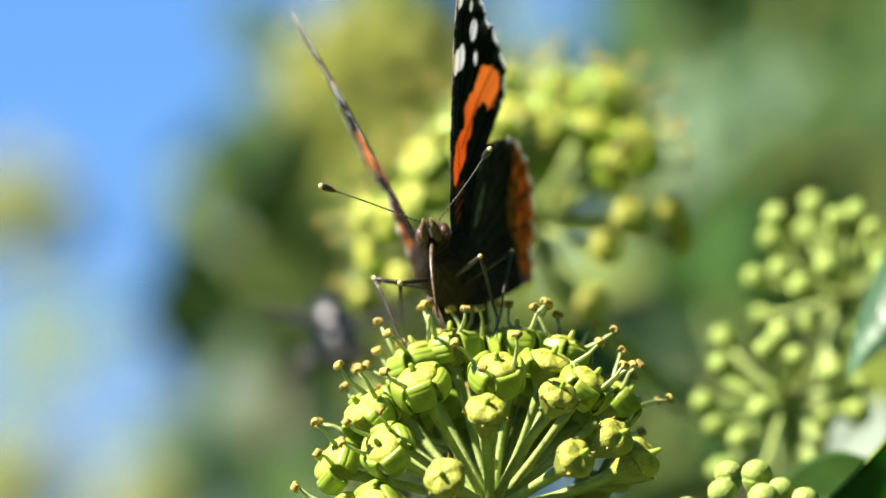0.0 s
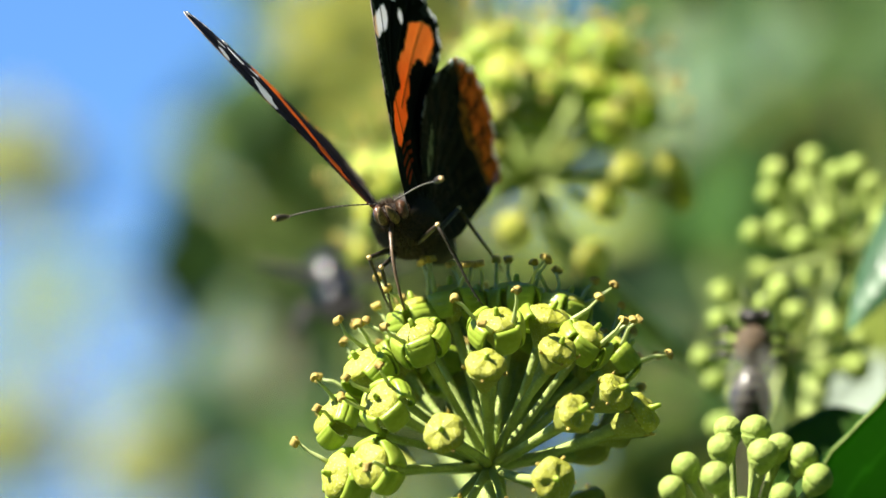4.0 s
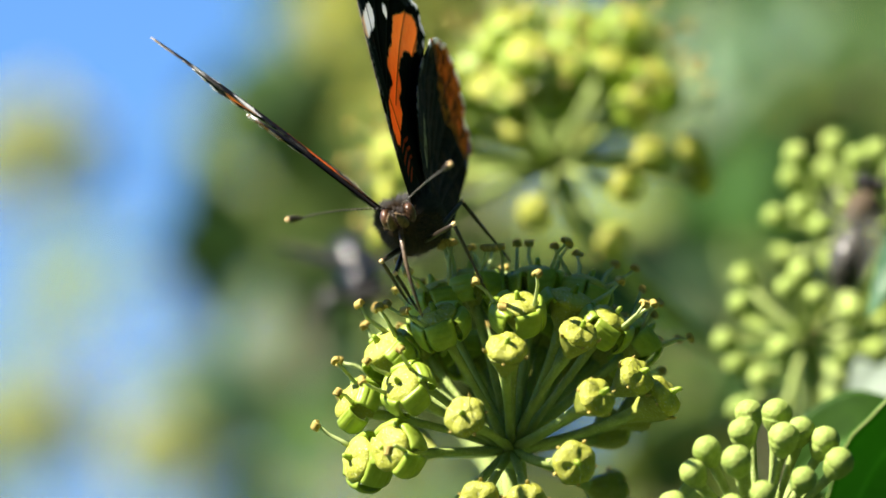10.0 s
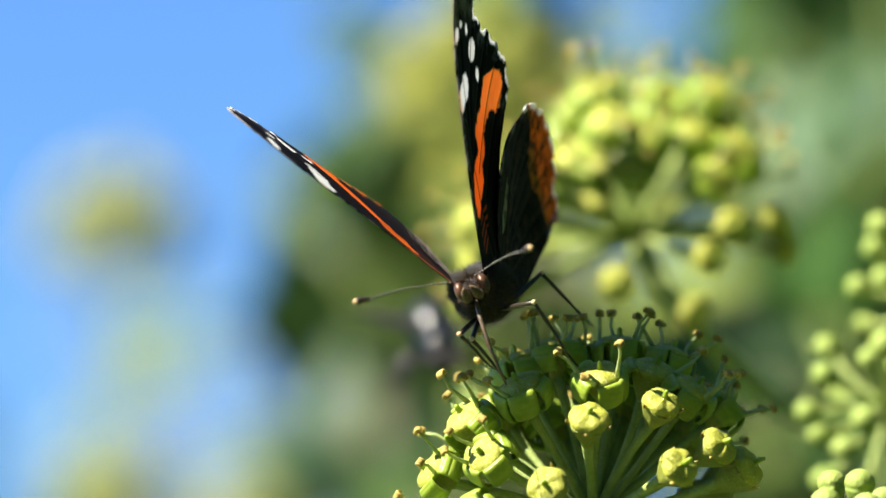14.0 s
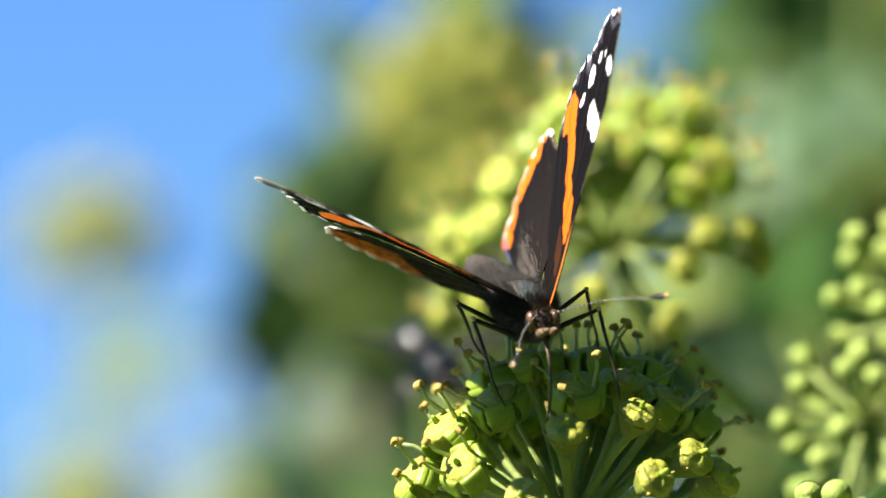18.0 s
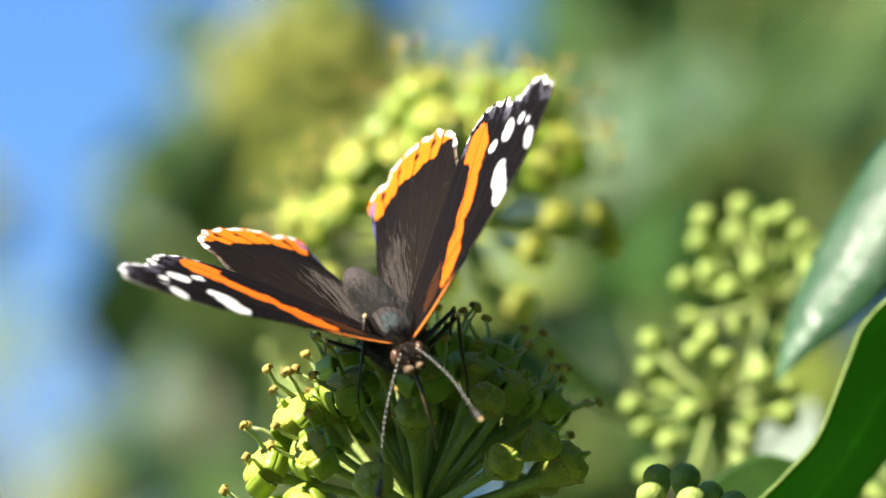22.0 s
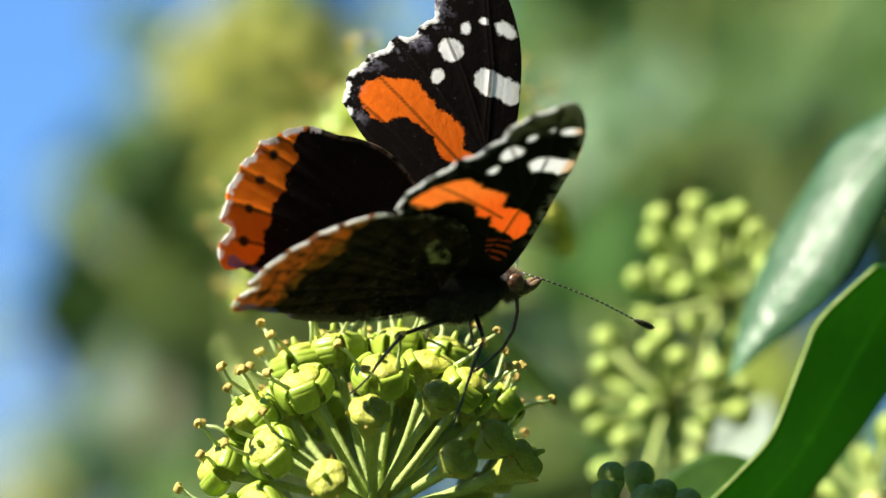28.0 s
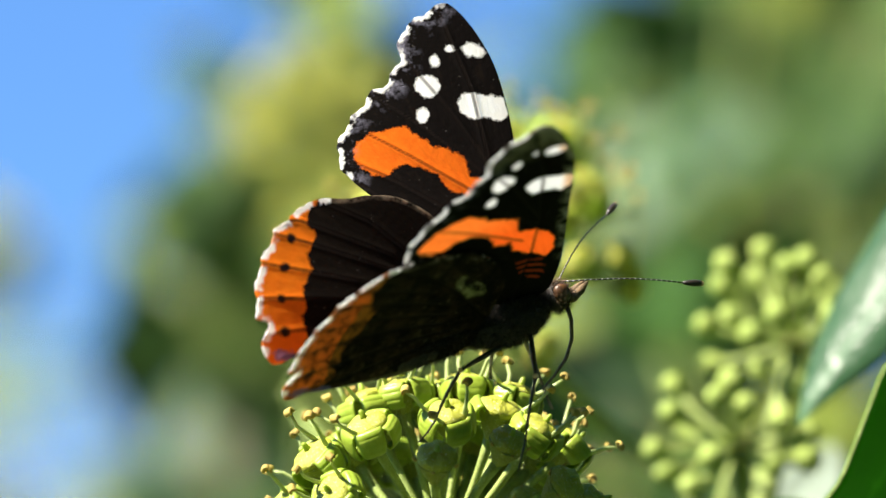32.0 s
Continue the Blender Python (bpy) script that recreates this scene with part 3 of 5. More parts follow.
def ivy_shoot(u, v, d, spread, leaves, size, kinds, label):
    """A shoot of the bush behind: a woody stem from the ground with leaves on short stalks round its top."""
    top = spot(u, v, d)
    shoot = tagged(new("ivy_shoot"), label, "ivy shoot", "ivy shoots of the bush behind")
    shoot.matrix_basis = Matrix.Translation(top)
    low = ground_under(top) - top
    path, radii, fork = [low, low * 0.5 + Vector((0.02, 0.01, 0)), low * 0.15, (0, 0, 0)], [0.006, 0.004, 0.0025, 0.0012], low * min(0.12, 0.03 / low.length + 0.02)
    if -20 < u < -2 and d < 1000 and v < 10:       # at the bush's edge they lean out from its middle
        fork = Vector((0.05, 0.01, -0.012))
        path, radii = [low + Vector((0.3, 0, 0)), low * 0.5 + Vector((0.24, 0.02, 0)), (0.13, 0.02, -0.07), fork, (0, 0, 0)], [0.006, 0.004, 0.0025, 0.0018, 0.0012]
    part("stem", Mesher().tube(path, radii, 6).mesh("stem", BARK), shoot)
    for i in range(leaves):
        a, r = rnd.uniform(0, 2 * math.pi), spread * MM * math.sqrt(rnd.random())
        p = VIEW.to_3x3() @ Vector((r * math.cos(a), rnd.uniform(-0.06, 0.06), r * math.sin(a)))
        nrm = Vector((rnd.uniform(-0.9, 0.6), rnd.uniform(-1.3, 0.2), rnd.uniform(0.0, 1.3)))
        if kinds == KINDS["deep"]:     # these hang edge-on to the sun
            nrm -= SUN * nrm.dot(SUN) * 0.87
        q = Matrix.Translation(p) @ point_along(nrm, rnd.uniform(0, 360)) @ Matrix.Scale(size * MM * rnd.uniform(0.75, 1.25), 4)
        part("leaf", BLADES[rnd.randrange(3)][rnd.choice(kinds)], shoot, q)
        part("stalk", Mesher().tube(bent(fork, p, 0.1, 5, i), 0.0009, 5).mesh("stalk", PEDICEL), shoot)
    return shoot


FAR_PEDICEL = Mesher().tube([(0, 0, 0), (0, 0, 1)], 0.03, 5).mesh("pedicel", PEDICEL)
FAR_FLOWER = Mesher().ball((0, 0, 0), (0.22, 0.22, 0.18), None, 9, 6).mesh("flower", YELLOW)


def far_head(u, v, d, size):
    """A flower head of the bush behind, on a stalk from the ground."""
    top = spot(u, v, d)
    ob = tagged(new("ivy_flower_head"), "yellow ivy umbel, far out of focus", "flower head", "ivy flower heads of the bush behind")
    ob.matrix_basis = Matrix.Translation(top) @ Matrix.Scale(size * MM, 4)
    m = Mesher()
    low = (ground_under(top) - top) / (size * MM)
    m.tube([low, low * 0.5, low * 0.01, (0, 0, 0)], [0.2, 0.15, 0.07, 0.06], 6)
    part("stem", m.mesh("stem", PEDICEL), ob)
    for i in range(34):
        z = 1 - 1.5 * (i + 0.5) / 34
        a = i * 2.39996 + u
        r = math.sqrt(1 - z * z)
        dv = Vector((r * math.cos(a), r * math.sin(a), z)) * (0.85 + 0.25 * rnd.random())
        part("flower", FAR_FLOWER, ob, Matrix.Translation(dv))
        part("pedicel", FAR_PEDICEL, ob, point_along(dv) @ Matrix.Scale(dv.length, 4))
    return ob


# the bush behind: shoots and flower heads from one to three metres away
for u, v, d, size in ((-7.6, 16.6, 600, 15), (-2.8, 8.0, 700, 15), (-43.2, 2.3, 1400, 23), (-43.5, -25.5, 1100, 15), (-28.7, -27.8, 1000, 15), (40.7, 7.5, 900, 18), (53.2, 10.9, 1000, 16),):
    far_head(u, v, d, size)
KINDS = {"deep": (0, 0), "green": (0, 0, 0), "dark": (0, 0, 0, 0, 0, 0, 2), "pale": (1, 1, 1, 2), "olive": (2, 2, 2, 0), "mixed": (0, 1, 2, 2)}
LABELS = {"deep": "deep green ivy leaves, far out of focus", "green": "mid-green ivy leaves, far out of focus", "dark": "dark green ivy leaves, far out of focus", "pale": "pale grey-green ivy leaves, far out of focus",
          "olive": "olive-yellow ivy leaves, far out of focus", "mixed": "green and olive ivy leaves, far out of focus"}


def shoots(*rows):
    for kind, u, v, d, spread, leaves, size in rows:
        ivy_shoot(u, v, d, spread, leaves, size, KINDS[kind], LABELS[kind])


# the bush's edge against the sky
shoots(
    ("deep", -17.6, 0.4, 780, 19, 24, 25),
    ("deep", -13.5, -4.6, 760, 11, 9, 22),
    ("dark", -16.2, 18.8, 1000, 16, 8, 24),
    ("dark", -17.3, 9.7, 1100, 14, 5, 22),
    ("olive", -8.2, 10.9, 900, 20, 5, 28),
    ("olive", -9.3, 20.0, 1000, 25, 6, 28),
    ("dark", -12.7, 2.3, 850, 20, 7, 28),
    ("dark", -10.5, -5.6, 800, 22, 7, 30),
    ("dark", -5.1, -14.7, 800, 18, 6, 30),
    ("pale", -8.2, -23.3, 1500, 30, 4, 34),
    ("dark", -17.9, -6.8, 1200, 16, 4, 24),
    # pale leaf colour stands in here for one bright blurred disc
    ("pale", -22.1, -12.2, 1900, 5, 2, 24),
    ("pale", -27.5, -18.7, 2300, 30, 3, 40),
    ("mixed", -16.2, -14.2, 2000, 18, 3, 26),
    # small pale clusters paint in more blurred glints at the edge
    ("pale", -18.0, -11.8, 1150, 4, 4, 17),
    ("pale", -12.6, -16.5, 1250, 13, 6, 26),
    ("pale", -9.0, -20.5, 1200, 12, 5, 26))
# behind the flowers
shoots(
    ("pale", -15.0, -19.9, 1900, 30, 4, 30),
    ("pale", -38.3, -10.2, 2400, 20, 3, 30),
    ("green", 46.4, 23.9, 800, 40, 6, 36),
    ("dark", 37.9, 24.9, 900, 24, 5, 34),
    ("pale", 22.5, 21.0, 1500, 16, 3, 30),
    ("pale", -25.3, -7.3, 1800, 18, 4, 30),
    ("mixed", -23.3, 6.3, 1500, 14, 4, 24),
    ("dark", -4.8, 0.6, 800, 40, 8, 36),
    ("dark", 8.0, -6.8, 800, 38, 8, 36),
    ("dark", 16.3, -14.7, 800, 44, 8, 38),
    ("mixed", 23.0, -13.0, 700, 26, 6, 32),
    ("dark", 30.6, 0.1, 900, 50, 9, 40))
# to the side, behind the buds
shoots(
    ("mixed", 23.7, 9.7, 1000, 36, 7, 34),
    ("pale", 28.8, 19.4, 1100, 25, 4, 34),
    ("dark", 35.0, 18.3, 1000, 60, 8, 40),
    ("dark", 26.5, 22.2, 1000, 16, 4, 28),
    ("dark", 39.6, 13.7, 1000, 60, 8, 40),
    ("dark", 44.1, 1.2, 900, 80, 9, 42),
    ("dark", 37.0, -9.0, 800, 56, 8, 40),
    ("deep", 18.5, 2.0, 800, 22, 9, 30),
    ("dark", 31.4, -20.4, 700, 38, 8, 38),
    ("dark", 18.0, -23.8, 700, 60, 7, 42),
    ("dark", 48.7, 19.4, 1000, 90, 9, 42),
    ("pale", 29.0, 15.0, 820, 9, 4, 24),
    ("olive", 36.0, 13.5, 840, 9, 3, 24),
    ("dark", 46.5, 15.5, 780, 12, 4, 28),
    ("dark", 41.0, 22.0, 780, 10, 4, 26),
    ("dark", 25.0, 20.0, 840, 12, 4, 28),
    ("dark", 54.9, 5.2, 1000, 90, 9, 42),
    ("dark", 52.1, -9.0, 800, 80, 9, 42),
    ("dark", 46.4, -23.3, 700, 80, 9, 42))
# high and low in the bush
shoots(
    ("mixed", 2.6, 9.7, 1100, 25, 6, 32),
    ("olive", 7.2, 6.3, 1000, 30, 6, 34),
    ("olive", -0.8, 16.6, 1000, 12, 4, 26),
    ("dark", -2.0, -10.3, 900, 24, 7, 34),
    ("dark", 24.8, 5.7, 1100, 36, 6, 36),
    ("dark", 42.4, 21.7, 1000, 50, 7, 40),
    ("dark", 37.9, 28.5, 1000, 50, 7, 38),
    ("dark", 31.1, 30.8, 1000, 50, 7, 36),
    ("olive", -4.8, 29.1, 1000, 30, 7, 32),
    ("dark", 6.8, -26.1, 800, 40, 7, 36),
    ("mixed", -6.2, -31.7, 900, 40, 5, 40),
    ("dark", 46.4, -15.9, 600, 50, 7, 40),
    ("dark", 60.6, 25.1, 1000, 90, 8, 42))
# last shoots
shoots(
    ("dark", -54.3, -26.1, 2300, 50, 6, 46),
    ("mixed", -48.0, -19.9, 2300, 50, 5, 42))


# the rest of the bush and an added hedge, round about and outside the view
def foliage(name, label, places, size, material):
    v0, f0 = BLADE_DATA
    m = Mesher()
    for p in places:
        nrm = Vector((rnd.uniform(-1, 1), rnd.uniform(-1, 1), rnd.uniform(-0.2, 1.2)))
        q = Matrix.Translation(p) @ point_along(nrm, rnd.uniform(0, 360)) @ Matrix.Scale(size * rnd.uniform(0.7, 1.3), 4)
        m.add([q @ w for w in v0], f0)
    me = m.mesh(name, material)
    me.attributes.new("vein", "FLOAT", "POINT").data.foreach_set("value", [0.01] * len(m.v))
    return tagged(new(name, me), label, "foliage", kind="stuff")


BLADE_DATA = ([Vector((q * 0.36 * math.sin(math.pi * min(1, (s / 6) ** 0.62)), s / 6, 0.06 * abs(q) - 0.2 * (s / 6 - 0.4) ** 2)) for s in range(7) for q in (-1, 0, 1)],
              [(s * 3 + j, s * 3 + j + 1, s * 3 + j + 4, s * 3 + j + 3) for s in range(6) for j in range(2)])
# unseen leaf masses added below, beside and behind the eye to cut sky light
foliage("ivy_foliage", "dense dark green ivy leaves added unseen below, to cut sky light", [spot(rnd.uniform(-70, 120), rnd.uniform(-230, -115), rnd.uniform(20, 800)) for i in range(900)], 0.05, LEAF)
foliage("ivy_foliage", "dense green ivy leaves added unseen at the side, to cut sky light", [spot(rnd.uniform(125, 260), rnd.uniform(-80, 420), rnd.uniform(-200, 900)) for i in range(1700)], 0.05, LEAF)
foliage("ivy_foliage", "dense green ivy leaves low in the bush, below the flowering shoots", [(rnd.uniform(-0.75, 1.1), rnd.uniform(0.75, 3.0), rnd.uniform(0.05, 1.42)) for i in range(4200)], 0.07, LEAF)
foliage("hedge_foliage", "tall green hedge added unseen behind the eye, to cut sky light", [(rnd.uniform(-4, 4), rnd.uniform(-2.8, -1.9), rnd.uniform(0.0, 5.4)) for i in range(7600)], 0.18, LEAF)


# fair-weather cloud low in the sky
cl = Mesher()
for i in range(44):
    c = VIEW @ Vector((rnd.uniform(-31, -8), 400, rnd.uniform(-26, 0) - 3))
    s = rnd.uniform(0.9, 2.4)
    cl.ball(c, (s * 1.3, s, s * 0.8), None, 12, 8, 0, 0.3, 1.5)
CLOUD = plain("cloud_white", (0.34, 0.37, 0.44), (0.42, 0.45, 0.52), 1.0, 0.2, 0)
CLOUD.node_tree.nodes["Principled BSDF"].inputs["Alpha"].default_value = 0.3   # thin and hazy
tagged(new("clouds", cl.mesh("clouds", CLOUD)), "white broken cloud in the distance", "cloud", kind="stuff")


# ---- butterfly ----
def polygon_inside(p, poly):
    """Signed distance of each point to a closed outline, positive inside."""
    poly = np.array(poly, float)
    a, b = poly, np.roll(poly, -1, 0)
    d = np.full(len(p), 1e9)
    odd = np.zeros(len(p), bool)
    for (ax, ay), (bx, by) in zip(a, b):
        e, w = np.array((bx - ax, by - ay)), p - (ax, ay)
        t = np.clip((w @ e) / (e @ e + 1e-12), 0, 1)
        d = np.minimum(d, np.linalg.norm(w - t[:, None] * e, axis=1))
        cross = (ay > p[:, 1]) != (by > p[:, 1])
        x = ax + (p[:, 1] - ay) * (bx - ax) / (by - ay + 1e-12)
        odd ^= cross & (p[:, 0] < x)
    return np.where(odd, d, -d)


def to_lines(p, lines):
    d = np.full(len(p), 1e9)
    for line in lines:
        for (ax, ay), (bx, by) in zip(line, line[1:]):
            e, w = np.array((bx - ax, by - ay)), p - (ax, ay)
            t = np.clip((w @ e) / (e @ e + 1e-12), 0, 1)
            d = np.minimum(d, np.linalg.norm(w - t[:, None] * e, axis=1))
    return d


def spots(p, rows):
    d = np.full(len(p), -1e9)
    for x, y, rx, ry in rows:
        q = np.hypot((p[:, 0] - x) / rx, (p[:, 1] - y) / ry)
        d = np.maximum(d, (1 - q) * min(rx, ry))
    return d


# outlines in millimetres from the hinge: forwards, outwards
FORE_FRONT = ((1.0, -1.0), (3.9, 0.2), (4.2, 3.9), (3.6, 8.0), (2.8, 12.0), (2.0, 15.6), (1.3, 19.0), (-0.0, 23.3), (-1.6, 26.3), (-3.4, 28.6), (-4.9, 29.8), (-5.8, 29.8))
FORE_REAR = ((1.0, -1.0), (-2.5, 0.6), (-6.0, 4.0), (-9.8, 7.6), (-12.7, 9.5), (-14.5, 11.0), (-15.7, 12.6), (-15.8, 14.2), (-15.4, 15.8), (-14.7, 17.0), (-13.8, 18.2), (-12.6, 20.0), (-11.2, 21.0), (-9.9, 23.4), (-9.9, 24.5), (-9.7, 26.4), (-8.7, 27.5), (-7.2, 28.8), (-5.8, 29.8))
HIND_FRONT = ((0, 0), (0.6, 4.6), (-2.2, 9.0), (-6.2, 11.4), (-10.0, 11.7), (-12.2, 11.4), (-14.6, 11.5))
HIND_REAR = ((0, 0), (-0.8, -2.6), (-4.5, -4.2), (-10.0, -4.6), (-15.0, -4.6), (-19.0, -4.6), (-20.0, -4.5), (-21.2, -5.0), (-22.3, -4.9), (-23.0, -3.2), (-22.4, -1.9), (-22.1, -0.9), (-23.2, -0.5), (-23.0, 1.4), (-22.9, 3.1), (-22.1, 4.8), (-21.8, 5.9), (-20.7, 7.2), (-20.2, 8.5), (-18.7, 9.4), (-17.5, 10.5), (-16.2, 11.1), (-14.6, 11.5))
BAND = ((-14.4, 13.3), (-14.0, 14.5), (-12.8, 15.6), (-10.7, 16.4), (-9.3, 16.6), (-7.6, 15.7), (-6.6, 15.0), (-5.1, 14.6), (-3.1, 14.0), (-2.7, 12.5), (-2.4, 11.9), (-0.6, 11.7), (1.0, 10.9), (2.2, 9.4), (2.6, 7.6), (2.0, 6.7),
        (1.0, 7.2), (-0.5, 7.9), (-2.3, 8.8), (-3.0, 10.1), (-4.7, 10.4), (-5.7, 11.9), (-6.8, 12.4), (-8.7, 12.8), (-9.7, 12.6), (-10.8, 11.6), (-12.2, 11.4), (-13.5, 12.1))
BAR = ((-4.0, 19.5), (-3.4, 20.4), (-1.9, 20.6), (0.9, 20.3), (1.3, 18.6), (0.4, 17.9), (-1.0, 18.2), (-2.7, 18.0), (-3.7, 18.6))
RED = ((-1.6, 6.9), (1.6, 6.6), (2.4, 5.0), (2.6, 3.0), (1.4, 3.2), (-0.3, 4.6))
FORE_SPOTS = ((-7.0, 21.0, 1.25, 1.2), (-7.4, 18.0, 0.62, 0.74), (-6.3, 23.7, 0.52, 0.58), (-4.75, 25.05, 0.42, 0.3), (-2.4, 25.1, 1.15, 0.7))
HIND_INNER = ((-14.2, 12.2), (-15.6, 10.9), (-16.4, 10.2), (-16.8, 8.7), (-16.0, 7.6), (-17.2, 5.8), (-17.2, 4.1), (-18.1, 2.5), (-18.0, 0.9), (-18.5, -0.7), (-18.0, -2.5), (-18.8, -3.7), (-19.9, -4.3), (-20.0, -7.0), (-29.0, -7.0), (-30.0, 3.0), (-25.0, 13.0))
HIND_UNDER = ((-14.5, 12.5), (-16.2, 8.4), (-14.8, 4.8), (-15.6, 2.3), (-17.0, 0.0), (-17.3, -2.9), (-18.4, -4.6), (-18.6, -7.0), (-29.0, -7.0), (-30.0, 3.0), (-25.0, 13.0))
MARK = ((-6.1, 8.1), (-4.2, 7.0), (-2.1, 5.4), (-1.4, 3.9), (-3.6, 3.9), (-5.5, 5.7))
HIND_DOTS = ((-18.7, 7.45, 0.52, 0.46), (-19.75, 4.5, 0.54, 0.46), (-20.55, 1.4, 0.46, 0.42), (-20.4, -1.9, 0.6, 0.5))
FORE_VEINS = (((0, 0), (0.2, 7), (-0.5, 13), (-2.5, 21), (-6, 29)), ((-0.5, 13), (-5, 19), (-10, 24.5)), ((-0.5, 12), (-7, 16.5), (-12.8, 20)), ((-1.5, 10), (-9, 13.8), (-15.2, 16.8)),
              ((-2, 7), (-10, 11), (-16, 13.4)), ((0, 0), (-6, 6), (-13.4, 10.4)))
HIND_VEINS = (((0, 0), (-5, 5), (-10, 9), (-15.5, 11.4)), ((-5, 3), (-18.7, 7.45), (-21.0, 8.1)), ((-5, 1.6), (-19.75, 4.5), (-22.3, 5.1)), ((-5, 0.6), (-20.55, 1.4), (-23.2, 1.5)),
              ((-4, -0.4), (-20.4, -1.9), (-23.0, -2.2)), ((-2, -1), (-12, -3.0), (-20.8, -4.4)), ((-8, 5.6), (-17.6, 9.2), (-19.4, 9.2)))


def wing_material(name, under, hind):
    n = Nodes(name)
    obj = n.coords()
    grain = n.noise(2600, 3, 0.6, obj)
    wav = n.math("MULTIPLY", n.math("SUBTRACT", n.noise(750, 4, 0.75, obj), 0.5), 1.5)
    comb = n.t.nodes.new("ShaderNodeCombineXYZ")
    n.put(comb.inputs[0], n.math("MULTIPLY", n.attr("ray"), 26.0))
    n.put(comb.inputs[1], n.math("MULTIPLY", n.attr("reach"), 0.25))
    streak = n.noise(1.0, 4, 0.7, comb.outputs[0])
    def inside(attr, k=1.0, soft=0.12):
        return n.ramp(n.math("ADD", n.attr(attr), n.math("MULTIPLY", wav, k)), -soft, soft)
    near = n.ramp(n.attr("reach"), 4.0, 17.0, 1.0, 0.0)
    if under and hind:
        c = n.mix(n.ramp(n.noise(420, 5, 0.75, obj), 0.42, 0.64), (0.004, 0.003, 0.003), (0.036, 0.020, 0.012))
        c = n.mix(n.math("MULTIPLY", n.ramp(n.noise(300, 3, 0.6, obj), 0.60, 0.68), 0.35), c, (0.13, 0.095, 0.06))
        c = n.mix(n.math("MULTIPLY", n.ramp(n.noise(1500, 3, 0.7, obj), 0.60, 0.70), 0.45), c, (0.16, 0.12, 0.09))
        c = n.mix(n.math("MULTIPLY", n.math("MULTIPLY", n.ramp(n.attr("costa"), 0.4, 0.9, 0.6, 0.0), n.ramp(n.attr("reach"), 8.5, 11.0)), n.ramp(n.noise(620, 3, 0.7, obj), 0.5, 0.6)), c, (0.36, 0.32, 0.30))
        mark = n.ramp(n.math("ADD", n.attr("mark"), n.math("MULTIPLY", wav, 1.2)), -0.15, 0.2)
        c = n.mix(n.math("MULTIPLY", mark, n.ramp(n.noise(700, 3, 0.7, obj), 0.42, 0.58)), c, n.mix(n.noise(500, 2, 0.5, obj), (0.19, 0.20, 0.07), (0.32, 0.27, 0.18)))
        orange = n.mix(n.ramp(n.noise(720, 4, 0.75, obj), 0.44, 0.60), (0.58, 0.18, 0.032), (0.045, 0.020, 0.010))
    else:
        c = n.mix(grain, (0.0025, 0.002, 0.002), (0.006, 0.0045, 0.004)) if not hind else n.mix(grain, (0.0032, 0.0025, 0.002), (0.009, 0.0066, 0.005))
        c = n.mix(n.math("MULTIPLY", near, 0.45 if hind else 0.15), c, (0.023, 0.0175, 0.014))
        orange = n.mix(n.noise(1800, 3, 0.7, obj), (0.80, 0.12, 0.008), (0.90, 0.21, 0.016)) if not hind else n.mix(n.noise(1500, 3, 0.7, obj), (0.73, 0.15, 0.007), (0.86, 0.235, 0.015))
    if under and not hind:
        tone = n.ramp(n.attr("reach"), 12.5, 16.5)      # yellower towards the outer margin
        orange = n.mix(tone, n.mix(n.noise(1500, 3, 0.7, obj), (0.95, 0.28, 0.05), (1.0, 0.44, 0.12)), n.mix(n.noise(1500, 3, 0.7, obj), (1.0, 0.60, 0.18), (1.0, 0.76, 0.36)))
        tipf = n.ramp(n.attr("reach"), 24.0, 29.0)
        c = n.mix(n.math("MULTIPLY", tipf, n.ramp(n.noise(500, 3, 0.7, obj), 0.35, 0.6)), c, (0.30, 0.25, 0.20))
        front = n.math("MULTIPLY", n.ramp(n.attr("costa"), 0.5, 1.3, 1.0, 0.0), n.math("MULTIPLY", n.ramp(n.attr("reach"), 6.0, 12.0), n.ramp(n.noise(650, 3, 0.7, obj), 0.42, 0.6)))
        c = n.mix(front, c, (0.34, 0.30, 0.28))
    if not (under and hind):
        c = n.mix(n.math("MULTIPLY", n.ramp(streak, 0.54, 0.74), 0.5), c, (0.018, 0.012, 0.008))
        c = n.mix(n.math("MULTIPLY", n.ramp(n.noise(1900, 2, 0.5, obj), 0.71, 0.77), 0.35), c, (0.18, 0.16, 0.15))
        orange = n.mix(n.math("MULTIPLY", n.ramp(streak, 0.5, 0.75), 0.35), orange, (0.45, 0.05, 0.006))
    veins = n.ramp(n.attr("vein"), 0.07, 0.24, 1.0, 0.0)
    if not hind:
        stripes = n.ramp(n.math("SINE", n.math("MULTIPLY", n.attr("reach"), 7.0)), -0.1, 0.5)
        c = n.mix(n.math("MULTIPLY", inside("red", 1.2), stripes if under else 0.12), c, (0.42, 0.05, 0.015) if under else (0.30, 0.09, 0.02))
        if not under:      # a thin tawny line runs along the front edge to the hinge
            line = n.math("MULTIPLY", n.ramp(n.attr("costa"), 0.35, 0.75, 0.75, 0.0), n.math("MULTIPLY", n.ramp(n.attr("reach"), 2.0, 4.0), n.ramp(n.attr("reach"), 8.5, 10.5, 1.0, 0.0)))
            c = n.mix(line, c, (0.55, 0.17, 0.03))
    band = "under" if under and hind else "orange"
    c = n.mix(inside(band), c, orange)
    c = n.mix(n.math("MULTIPLY", veins, 0.85 if hind or under else 0.6), c, (0.010, 0.007, 0.006))
